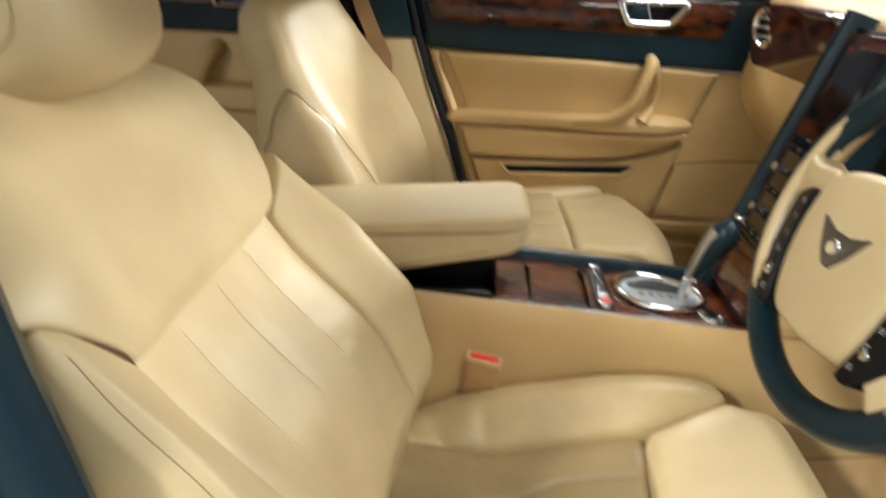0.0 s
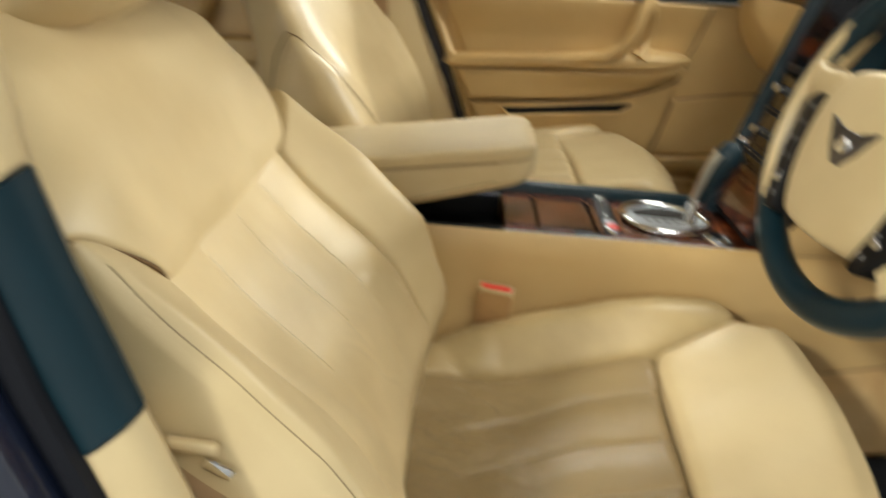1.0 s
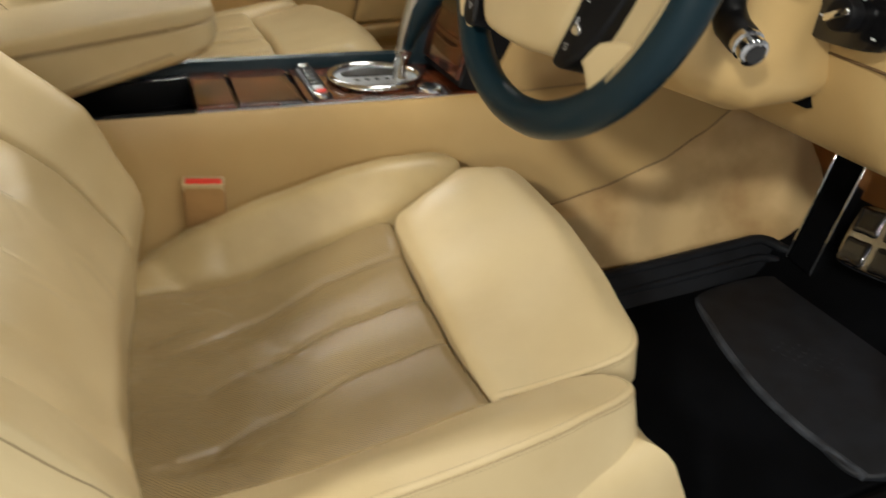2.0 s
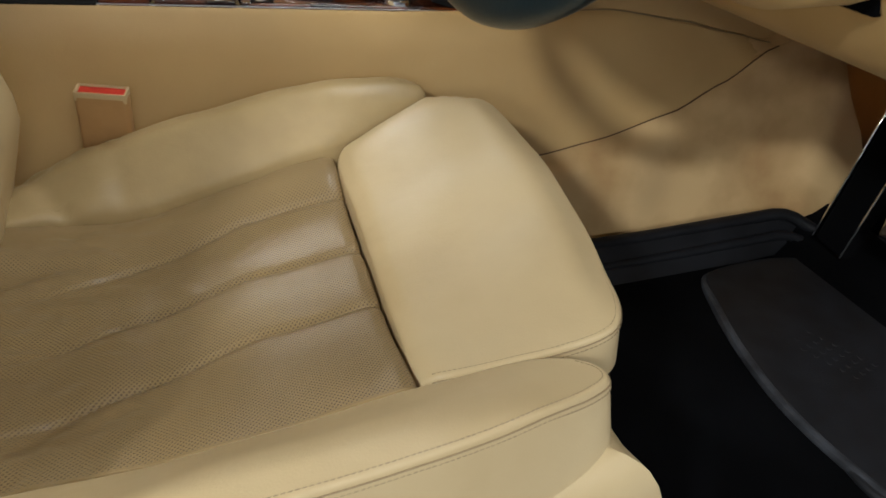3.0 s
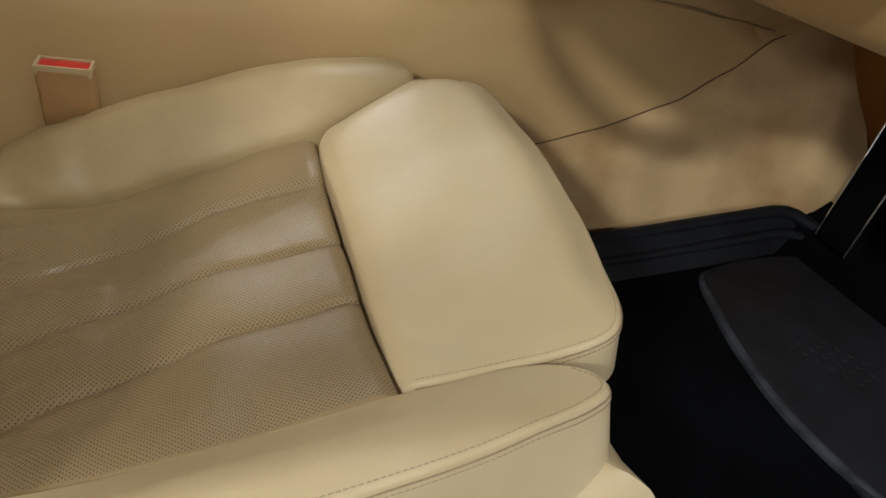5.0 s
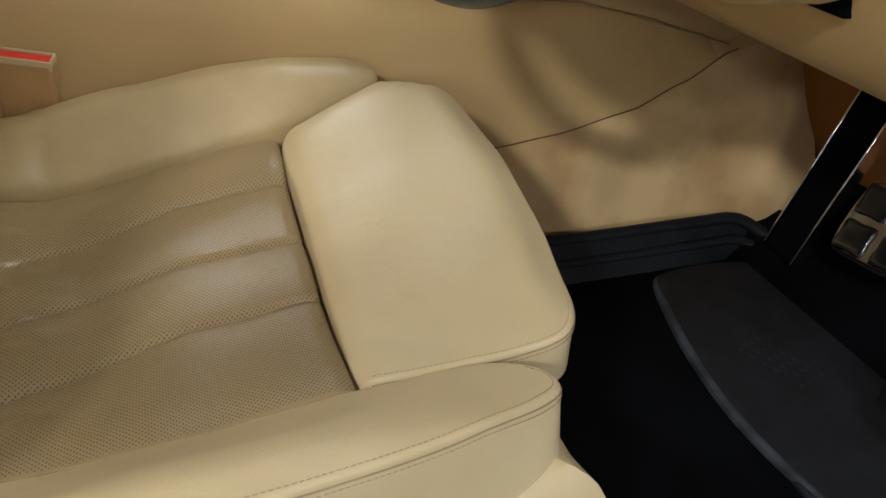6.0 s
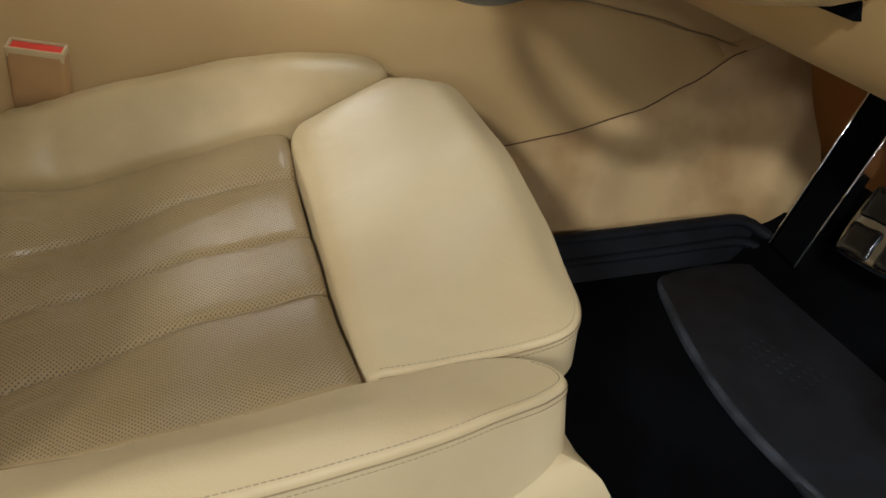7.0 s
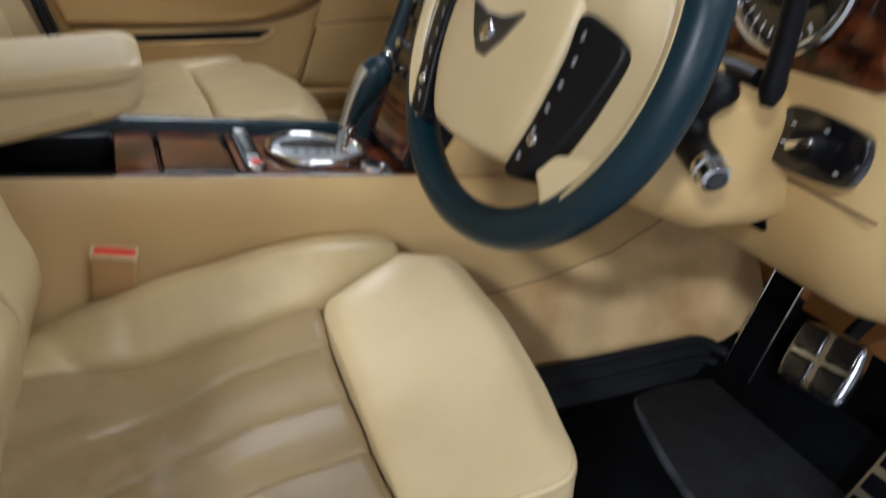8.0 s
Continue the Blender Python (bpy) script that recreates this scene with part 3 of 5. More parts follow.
    P("release_lever", rbox(0.374, 0.412, 1.887, 1.894, 1.110, 1.143, 0.003), TEAL, "dark release lever")
    P("lever_edge", tube([(0.412, 1.888, 1.145), (0.416, 1.887, 1.128), (0.424, 1.888, 1.110)], 0.0022), SATIN, "bright lever edge")
    # dark seams between the leather fields
    for pts in ([(0.605, 1.9075, 0.985), (0.585, 1.907, 0.930), (0.560, 1.903, 0.870)],
                [(-0.030, 1.897, 0.8365), (0.20, 1.896, 0.8355), (0.40, 1.893, 0.836), (0.52, 1.905, 0.841)],
                [(0.560, 1.908, 0.862), (0.535, 1.900, 0.812), (0.47, 1.899, 0.782), (0.36, 1.899, 0.7605), (0.18, 1.899, 0.7535), (0.012, 1.899, 0.7525)]):
        P("seam", tube(spline(pts, 24, False), 0.0020), PIPING)
    for pts in ([(0.545, 1.9075, 0.760), (0.66, 1.9075, 0.7735), (0.80, 1.9075, 0.779)], [(0.536, 1.9075, 0.752), (0.518, 1.9075, 0.69), (0.496, 1.9075, 0.616)]):
        P("seam", tube(spline(pts, 16, False), 0.0018), PIPING)
    # window glass and outside mirror foot
    gl = P("window_pane", rbox(-0.10, 0.80, 1.962, 1.967, 1.19, 1.43, 0.0, m=None), GLASS, "clear side window")
    gl.visible_shadow = False
    return d


front_door()


def rear_door():
    d = thing("rear_door", "closed saffron leather rear door with walnut band", "door", (-0.7, 1.99, 0.35))
    pl = door_place(1.99)
    P = lambda name, bm, mat, label="": under(d, part(name, bm, mat, None, label))
    P("lining", prism([(-1.4, 0.42), (-1.4, 1.03), (-0.33, 1.03), (-0.18, 0.42)], pl, 0, 0.04, 0.008), TRIM)
    P("waist_band", prism([(-1.4, 1.032), (-1.4, 1.19), (-0.31, 1.19), (-0.30, 1.032)], pl, 0, 0.046, 0.008), TEAL, "petrol blue waist band")
    P("walnut_band", prism([(-1.35, 1.098), (-1.35, 1.188), (-0.33, 1.188), (-0.33, 1.098)], pl, 0.02, 0.056, 0.006), WOOD, "glossy burl walnut band")
    P("armrest", slab(spline([(-1.2, 0.84), (-1.2, 0.90), (-0.8, 0.905), (-0.45, 0.90), (-0.42, 0.87), (-0.5, 0.84)], 50), 0.01, lambda a, b: 0.10, 0.015, pl, rings=4), TRIM)
    P("pull_handle", tube(spline([(-0.655, 1.945, 0.995), (-0.660, 1.905, 0.985), (-0.680, 1.895, 0.95), (-0.700, 1.90, 0.90), (-0.71, 1.90, 0.875)], 14, False), 0.020, 12), TRIM, "saffron leather pull handle")
    out = [(-0.658, 1.146), (-0.652, 1.106), (-0.638, 1.096), (-0.548, 1.096), (-0.532, 1.104), (-0.512, 1.140), (-0.522, 1.150), (-0.59, 1.151)]
    P("handle_frame", tube([(q.x, 1.930, q.y) for q in spline([(a, b, 0) for a, b in out], 40)], 0.0075, 8, True), CHROME, "chrome release surround")
    P("handle_bowl", prism([(-0.650, 1.144), (-0.640, 1.102), (-0.545, 1.102), (-0.520, 1.144)], pl, 0.05, 0.0615, 0.001), GLOSS, "dark handle bowl")
    gl = P("window_pane", rbox(-1.3, -0.36, 1.975, 1.980, 1.19, 1.43, 0.0), GLASS, "clear side window")
    gl.visible_shadow = False


rear_door()


def door_mirror():
    d = thing("door_mirror", "dark blue oval outside mirror with chrome rim", "mirror", (0.56, 2.08, 1.17))
    P = lambda name, bm, mat, label="": under(d, part(name, bm, mat, None, label))
    m = Matrix.Translation((0.506, 2.13, 1.252)) @ pose(0, 0, 0, 86, 0, -57)
    P("rim", ring(0.060, 0.0030, 48, m @ Matrix.Translation((0, 0, 0.002)), 1.42, 0.92), CHROME, "chrome mirror rim")
    P("surround", ring(0.066, 0.0065, 48, m @ Matrix.Translation((0, 0, -0.003)), 1.42, 0.92), BLACK, "black surround")
    P("glass", disc(0.059, 0.004, 40, m @ Matrix.Diagonal((1.42, 0.92, 1, 1)), 0.001), MIRROR, "mirror glass")
    P("housing", egg(0.012, 0, -0.040, 0.094, 0.064, 0.042, 0.8, m=m), PAINT, "dark blue housing")
    P("stem", tube([m @ Vector((0.05, -0.01, -0.055)), m @ Vector((0.12, -0.02, -0.05)), (0.65, 2.06, 1.22)], 0.034, 14), BLACK, "black mirror stem")
    P("arm", rbox(0.60, 0.67, 1.985, 2.17, 1.165, 1.235, 0.02, 3), BLACK, "black mirror arm")
    P("cheek", prism([(0.570, 1.165), (0.578, 1.29), (0.62, 1.34), (0.70, 1.28), (0.82, 1.165)], lambda a, b, h: Vector((a, 1.99 - h, b)), 0, 0.02), BLACK, "black corner plate")


door_mirror()

# ---- dashboard ----


def dash_profile(y):
    k = smoothstep(1.30, 1.40, y)
    low = [(0.655, 0.93), (0.675, 0.84), (0.715, 0.765), (0.79, 0.718), (1.12, 0.70)]
    low_p = [(0.635, 0.99), (0.66, 0.92), (0.71, 0.86), (0.79, 0.82), (1.12, 0.80)]
    lowm = [(a[0] * (1 - k) + b[0] * k, a[1] * (1 - k) + b[1] * k) for a, b in zip(low, low_p)]
    tuck = 0.05 * smoothstep(1.80, 1.90, y) ** 2 + 0.05 * smoothstep(0.60, 0.52, y) ** 2
    return [(1.12, 1.09), (0.95, 1.15), (0.82, 1.185), (0.735, 1.195), (0.685 + tuck, 1.182), (0.655 + tuck, 1.145), (0.648 + tuck, 1.06)] + \
        [(a + tuck, b) for a, b in lowm]


def dashboard():
    d = thing("dashboard", "saffron leather dashboard with walnut fascia and petrol top", "dashboard", (0.8, CY, 0.8))
    P = lambda name, bm, mat, label="": under(d, part(name, bm, mat, None, label))
    rings = []
    for i in range(61):
        y = 0.53 + (1.88 - 0.53) * i / 60
        pts = spline([(a, b, 0) for a, b in dash_profile(y)], 44, False)
        rings.append([Vector((q.x, y, q.y)) for q in pts])
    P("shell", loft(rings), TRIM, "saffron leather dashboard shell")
    # top pad
    rings = []
    for i in range(41):
        y = 0.545 + (1.865 - 0.545) * i / 40
        pts = [(1.12, 1.115), (0.95, 1.166), (0.84, 1.196), (0.785, 1.201), (0.755, 1.195), (0.765, 1.175), (0.85, 1.15), (1.12, 1.08)]
        rings.append([Vector((a, y, b)) for a, b in pts])
    P("top_pad", loft(rings), TEAL, "petrol blue leather top pad")
    # walnut fascia, passenger side and driver side
    def fascia(y0, y1, z0, z1, r):
        pl = lambda a, b, h: Vector((0.668 - h - 0.12 * (b - 1.10), a, b))
        out = [(y0, z0 + r), (y0 + r, z0), (y1 - r, z0), (y1, z0 + r), (y1 + 0.01, z1 - r), (y1 - r, z1), (y0 + r, z1), (y0, z1 - r)]
        return slab(spline(out, 60), 0.0, lambda a, b: 0.034, 0.006, pl, rings=4)
    P("walnut_fascia", fascia(1.37, 1.812, 1.022, 1.164, 0.055), WOOD, "glossy burl walnut fascia")
    P("walnut_fascia", fascia(0.56, 1.10, 0.96, 1.16, 0.03), WOOD, "glossy burl walnut fascia")
    # round vents
    def vent(y, z, r):
        m = Matrix.Translation((0.636, y, z)) @ pose(0, 0, 0, 0, 0, 14) @ pose(0, 0, 0, 0, -90, 0)
        v = P("vent", disc(r, 0.006, 32, m), GLOSS, "dark round air vent")
        rg = part("rim", ring(r, 0.006, 36, m @ Matrix.Translation((0, 0, 0.006))), CHROME, None, "chrome ring")
        rg.parent = v
        for k in (-0.5, 0, 0.5):
            w = r * math.sqrt(1 - k * k) * 0.95
            fin = part("fin", rbox(k * r - 0.002, k * r + 0.002, -w, w, 0.005, 0.010, 0.001, m=m), SATIN)
            fin.parent = v
    vent(1.718, 1.118, 0.037)
    # instruments
    for y, z, r in ((0.655, 1.040, 0.062), (0.835, 1.040, 0.062)):
        m = Matrix.Translation((0.640, y, z)) @ pose(0, 0, 0, 0, -90, 0)
        g = P("gauge", disc(r, 0.010, 40, m), GLOSS, "black round gauge")
        part("rim", ring(r, 0.005, 44, m @ Matrix.Translation((0, 0, 0.012))), CHROME, g, "chrome ring")
        for k in range(22):
            a = radians(-130 + 260 * k / 21)
            part("tick", rbox(-0.0008, 0.0008, r * 0.74, r * 0.86, 0.0102, 0.0112, 0, m=m @ pose(0, 0, 0, 0, 0, math.degrees(a))), WHITE, g)
        part("needle", rbox(-0.001, 0.001, -0.01, r * 0.75, 0.011, 0.0125, 0, m=m @ pose(0, 0, 0, 0, 0, 118)), WHITE, g)
    # lower knee panel with its seam and the lamp switch plate
    seam = [(0.6680, 0.685, 0.864), (0.6685, 0.62, 0.861), (0.6695, 0.568, 0.859), (0.674, 0.535, 0.856)]
    P("seam", tube(spline(seam, 16, False), 0.0016), PIPING, "dark panel joint")

    def face(y, z):
        """Where the dashboard's face stands at a height."""
        pts = [q for q in spline([(a, b, 0) for a, b in dash_profile(y)], 80, False) if q.x < 0.80]
        return min(pts, key=lambda q: abs(q.y - z)).x
    bend = spline([(0, 0.687, 0.943), (0, 0.692, 0.900), (0, 0.686, 0.857), (0, 0.668, 0.826), (0, 0.650, 0.809)], 24, False)
    P("seam", tube([(face(q.y, q.z) - 0.0004, q.y, q.z) for q in bend], 0.0014, 6), PIPING, "dark panel joint")
    m = Matrix.Translation((0.651, 0.596, 0.906)) @ pose(0, 0, 0, 0, -82, 0)
    out = [(q.x, q.y) for q in spline([(-0.025, -0.034, 0), (-0.028, 0.03, 0), (-0.014, 0.048, 0), (0.014, 0.048, 0), (0.028, 0.03, 0), (0.025, -0.034, 0), (0.012, -0.048, 0), (-0.012, -0.048, 0)], 40)]
    pl = lambda a, b, h: m @ Vector((a, b, h))
    sw = P("lamp_switch", prism(out, pl, -0.004, 0.006, 0.002), GLOSS, "black lamp switch plate")
    part("knob", disc(0.015, 0.016, 28, m @ Matrix.Translation((0, 0.002, 0.005))), BLACK, sw, "black rotary knob")
    part("knob_bar", rbox(-0.0035, 0.0035, -0.013, 0.013, 0.020, 0.026, 0.0015, m=m @ Matrix.Translation((0, 0.002, 0)) @ pose(0, 0, 0, 0, 0, 25)), CHROME, sw, "chrome grip")
    for a, b in ((0.012, 0.028), (-0.006, 0.032), (0.016, -0.006), (-0.014, -0.03)):
        part("mark", rbox(a - 0.0008, a + 0.0008, b - 0.0022, b + 0.0022, 0.0058, 0.0066, 0, m=m), WHITE, sw)


dashboard()


# ---- steering column, stalks, wheel ----
WC = Vector((0.442, 0.752, 0.972))
WM = Matrix.Translation(WC) @ Matrix.Rotation(radians(5), 4, "Z") @ Matrix.Rotation(radians(18.2), 4, "Y") @ Matrix(((0, 0, -1, 0), (-1, 0, 0, 0), (0, 1, 0, 0), (0, 0, 0, 1)))
# wheel's own plane: x to the driver's right (-y), y up, z towards the driver


def column():
    d = thing("steering_column", "saffron steering column shroud with black stalks", "steering column", (0.6, 0.76, 0.9))
    P = lambda name, bm, mat, label="": under(d, part(name, bm, mat, None, label))
    rings = []
    for x, cz, hy, hz in ((0.485, 0.935, 0.060, 0.055), (0.50, 0.925, 0.085, 0.075), (0.54, 0.905, 0.105, 0.088), (0.60, 0.880, 0.118, 0.088), (0.66, 0.872, 0.125, 0.078), (0.72, 0.875, 0.125, 0.070)):
        rings.append([Vector((x, 0.755 + hy * math.copysign(abs(math.cos(t)) ** 0.48, math.cos(t)), cz + hz * math.copysign(abs(math.sin(t)) ** 0.48, math.sin(t))))
                      for t in (2 * math.pi * i / 40 for i in range(40))])
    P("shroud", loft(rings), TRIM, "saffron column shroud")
    st = P("stalk", tube(spline([(0.575, 0.634, 0.950), (0.558, 0.640, 0.944), (0.552, 0.652, 0.924), (0.550, 0.645, 0.903), (0.545, 0.624, 0.894), (0.540, 0.606, 0.891)], 20, False), [0.010, 0.014, 0.0165] + [0.0165] * 11 + [0.0155] * 4 + [0.0145] * 2, 14, flat=0.9), BLACK, "black lower stalk")
    a, b = Vector((0.541, 0.611, 0.892)), Vector((0.537, 0.592, 0.886))
    part("stalk_end", tube([a, a.lerp(b, 0.4), a.lerp(b, 0.45), b, b.lerp(a, -0.1)], [0.0140, 0.0148, 0.0128, 0.0136, 0.0110], 16), CHROME, st, "chrome knurled end")
    part("end_face", tube([b.lerp(a, -0.08), b.lerp(a, -0.16)], [0.0100, 0.0085], 16), GLOSS, st, "dark end face")
    P("stalk", tube(spline([(0.600, 0.690, 0.960), (0.588, 0.650, 0.962), (0.580, 0.615, 0.962)], 10, False), [0.009] * 10, 14), BLACK, "black indicator stalk")
    P("stalk", tube(spline([(0.581, 0.602, 0.944), (0.580, 0.601, 0.952), (0.576, 0.598, 1.000), (0.566, 0.592, 1.070)], 14, False), [0.006, 0.010, 0.011] + [0.0095] * 10 + [0.008], 14), BLACK, "black upper lever")
    P("gap_shadow", rbox(0.688, 0.705, 0.657, 0.770, 0.790, 0.814, 0.002), RUBBER, "dark panel gap")


column()


def steering_wheel():
    d = thing("steering_wheel", "petrol blue and saffron leather steering wheel", "steering wheel", WC)
    P = lambda name, bm, mat, label="": under(d, part(name, bm, mat, None, label))
    R = 0.180

    def arc(a0, a1, rad, n):
        bm = tube([(R * math.cos(t), R * math.sin(t), 0) for t in (radians(a0 + (a1 - a0) * i / n) for i in range(n + 1))], rad, 16, True, flat=1.12)
        bm.transform(WM)
        return finish(bm)
    P("rim", arc(0, 357, 0.0180, 119), TEAL, "petrol blue leather rim")

    def sleeve(a0, a1):
        """Leather on the inner half of the rim."""
        rings = []
        for i in range(31):
            t = radians(a0 + (a1 - a0) * i / 30)
            r1 = 0.0193 * (1 - 0.08 * (abs(i - 15) / 15) ** 6)
            o = Vector((math.cos(t), math.sin(t), 0))
            arc_pts = [radians(102 + 200 * k / 18) for k in range(19)]
            pts = [o * (R + r1 * math.cos(q)) + Vector((0, 0, 1.1 * r1 * math.sin(q))) for q in arc_pts]
            pts += [o * (R + 0.010 * math.cos(q)) + Vector((0, 0, 0.010 * math.sin(q))) for q in reversed(arc_pts[1:-1])]
            rings.append([WM @ p for p in pts])
        return loft(rings)
    P("rim_grip", sleeve(-40, 37), HIDE, "saffron leather grip")
    P("rim_grip", sleeve(143, 220), HIDE, "saffron leather grip")
    HM = WM @ Matrix.Translation((-0.005, -0.014, 0))
    pl = lambda a, b, h: HM @ Vector((a, b, h))
    hub = [(-0.088, 0.050), (-0.060, 0.072), (0.0, 0.080), (0.060, 0.072), (0.088, 0.050), (0.092, 0.0), (0.084, -0.055), (0.068, -0.092), (0.040, -0.099), (0.0, -0.101), (-0.040, -0.099), (-0.068, -0.092), (-0.084, -0.055), (-0.092, 0.0)]
    hubtop = lambda a, b: 0.044 - 1.2 * (a * a + b * b)
    P("hub", slab(spline(hub, 84), -0.025, hubtop, 0.010, pl, rings=8), HIDE, "saffron leather hub pad")
    P("hub_back", slab(spline([(a * 0.8, b * 0.8) for a, b in hub], 40), -0.06, lambda a, b: -0.02, 0.01, pl, rings=3), BLACK)
    for s in (1, -1):
        # side spoke, lower spoke and switch plate
        sp = [(0.080 * s, 0.060), (0.12 * s, 0.064), (0.160 * s, 0.070), (0.170 * s, 0.03), (0.172 * s, -0.035), (0.162 * s, -0.068), (0.140 * s, -0.090), (0.104 * s, -0.080), (0.086 * s, -0.02)]
        P("spoke", slab(spline(sp, 56), -0.012, lambda a, b: 0.012 + 0.018 * smoothstep(0.012, 0.050, b) * smoothstep(0.175, 0.13, abs(a)), 0.006, pl, rings=6), HIDE, "saffron side spoke")
        lo = [(0.098 * s, -0.080), (0.122 * s, -0.068), (0.142 * s, -0.062), (0.164 * s, -0.066), (0.158 * s, -0.085), (0.140 * s, -0.112), (0.122 * s, -0.130), (0.114 * s, -0.116), (0.108 * s, -0.100)]
        P("spoke", slab(spline(lo, 50), -0.004, lambda a, b: 0.030 - 0.36 * max(0, math.hypot(a, b) - 0.122), 0.007, pl, rings=6), HIDE, "saffron lower spoke")
        pod = [(0.094 * s, 0.036), (0.114 * s, 0.036), (0.139 * s, 0.026), (0.143 * s, 0.010), (0.133 * s, -0.036), (0.119 * s, -0.072), (0.099 * s, -0.098), (0.084 * s, -0.102), (0.077 * s, -0.094), (0.088 * s, -0.050), (0.095 * s, 0.0)]
        ptop = lambda a, b: 0.034 - 0.30 * max(0.0, abs(a) - 0.10)
        sw = P("switch_plate", slab(spline(pod, 60), -0.012, ptop, 0.004, pl, rings=5), BLACK, "black switch plate")
        for a, b in ((0.106, 0.022), (0.107, 0.002), (0.104, -0.018), (0.101, -0.038), (0.096, -0.058), (0.091, -0.082)):
            for off, ln in ((0.0018, 0.0022), (-0.0004, 0.0014), (-0.0026, 0.0019)):
                part("mark", rbox(-ln, ln, -0.00035, 0.00035, 0, 0.0006, 0, m=HM @ Matrix.Translation((a * s, b + off, ptop(a, b))) @ pose(0, 0, 0, 0, 0, 12 * s)), WHITE, sw)
        part("roller", disc(0.0055, 0.005, 18, HM @ Matrix.Translation((0.098 * s, -0.066, 0.031))), CHROME, sw, "chrome roller")
    # plain winged badge shape
    wing = [(-0.036, 0.018), (-0.012, 0.012), (0.012, 0.012), (0.036, 0.018), (0.020, -0.004), (0.006, -0.016), (-0.006, -0.016), (-0.020, -0.004)]
    bd = P("badge", prism(wing, lambda a, b, h: HM @ Vector((a * 1.1, b * 1.3, h + 0.0425)), -0.002, 0.0035, 0.001), BADGE, "dark satin winged badge")
    part("badge_core", disc(0.009, 0.006, 24, HM @ Matrix.Translation((0, 0.0, 0.0435))), CHROME, bd, "chrome badge centre")


steering_wheel()

# ---- centre console ----


def ctop(x):
    return 0.711 - 0.072 * x


def console():
    d = thing("centre_console", "saffron leather centre console with walnut top", "console", (0.25, CY, FLOOR))
    P = lambda name, bm, mat, label="": under(d, part(name, bm, mat, None, label))
    E0, E1 = 1.140, 1.335
    # leather flanks: swept sheets with thickness, one on each side
    for s in (1, -1):
        rings = []
        for i in range(49):
            x = -0.55 + 1.62 * i / 48
            low = flank_low(x)
            hi = ctop(x) if x < 0.45 else max(flank_high(x), low + 0.004)
            y0 = E0 - 0.006 * smoothstep(0.45, 0.8, x)
            dent = 0.012 * math.sin((x - 0.1) * 3.2)
            k = min(1.0, (hi - low) / 0.20)
            prof = [(y0 + 0.012, hi), (y0 + 0.003, hi + 0.0005), (y0 - 0.002, hi - 0.006 * k), (y0 - 0.006, hi - 0.05 * k), (y0 - 0.016 - dent * 0.3, (hi + low) / 2), (y0 - 0.028, low + 0.03 * k), (y0 - 0.034, low),
                    (y0 - 0.010, low), (y0 + 0.010, (hi + low) / 2)]
            rings.append([Vector((x, b if s > 0 else 2 * CY - b, z)) for b, z in prof])
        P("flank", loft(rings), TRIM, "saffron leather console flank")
    # seam cords round the front of the near flank
    lowline = [(0.45 + 0.58 * i / 29, E0 - 0.041, flank_low(0.45 + 0.58 * i / 29) + 0.001) for i in range(30)]
    P("seam", tube(lowline, 0.0011), PIPING, "dark seam cord")
    highline = [(0.52 + 0.50 * i / 24, E0 - 0.008 - 0.022 * smoothstep(0.7, 1.02, 0.52 + 0.50 * i / 24), flank_high(0.52 + 0.50 * i / 24) + 0.002) for i in range(25)]
    P("seam", tube(highline, 0.0008), SEAM, "brown seam cord")
    # upper cheek between flank and dashboard
    for s in (1, -1):
        rings = []
        for i in range(21):
            x = 0.52 + 0.56 * i / 20
            z0 = flank_high(x) + 0.003
            z1 = z0 + 0.02 + 0.20 * smoothstep(0.52, 0.66, x)
            ya = E0 - 0.006 - 0.016 * smoothstep(0.7, 1.02, x)
            rings.append([Vector((x, y if s > 0 else 2 * CY - y, z)) for y, z in ((ya, z0), (ya - 0.004, (z0 + z1) / 2), (ya + 0.004, z1), (ya + 0.03, z1), (ya + 0.03, z0))])
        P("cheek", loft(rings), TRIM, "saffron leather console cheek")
    P("core", rbox(-0.5, 0.60, E0 + 0.015, E1 - 0.015, 0.40, 0.655, 0.01), BLACK)
    # top deck and cubby
    def deck(x0, x1, mat, name, h=0.004, y0=E0 + 0.004, y1=E1 - 0.014, label="", r=0.003):
        pl = lambda a, b, hh: Vector((a, b, ctop(a) + hh))
        k = []
        for a, b, c, e in ((x0, y0, x1, y0), (x1, y0, x1, y1), (x1, y1, x0, y1), (x0, y1, x0, y0)):
            k += [(a + (c - a) * i / 8, b + (e - b) * i / 8) for i in range(8)]
        return P(name, slab(k, -0.03, lambda a, b: h, r, pl, rings=5), mat, label)
    deck(-0.46, -0.115, TRIM, "rear_deck")
    P("cubby", rbox(-0.115, 0.074, E0 + 0.012, E1 - 0.02, 0.60, 0.668, 0.004), BLACK, "black open cubby")
    P("cubby_liner", rbox(-0.114, 0.074, E1 - 0.034, E1 - 0.016, 0.60, 0.712, 0.002), BLACK, "black cubby wall")
    P("cubby_liner", rbox(-0.126, -0.1125, E0 + 0.008, E1 - 0.016, 0.60, 0.717, 0.002), BLACK, "black cubby wall")
    P("cubby_rim", tube([(-0.115, E0 + 0.006, ctop(-0.1) + 0.002), (0.074, E0 + 0.006, ctop(0.07) + 0.002)], 0.004), BLACK)
    deck(0.077, 0.131, WOOD, "walnut_lid", 0.008, label="burl walnut lid")
    deck(0.137, 0.228, WOOD, "walnut_lid", 0.008, label="burl walnut lid")
    deck(0.131, 0.137, GLOSS, "lid_gap", 0.000)
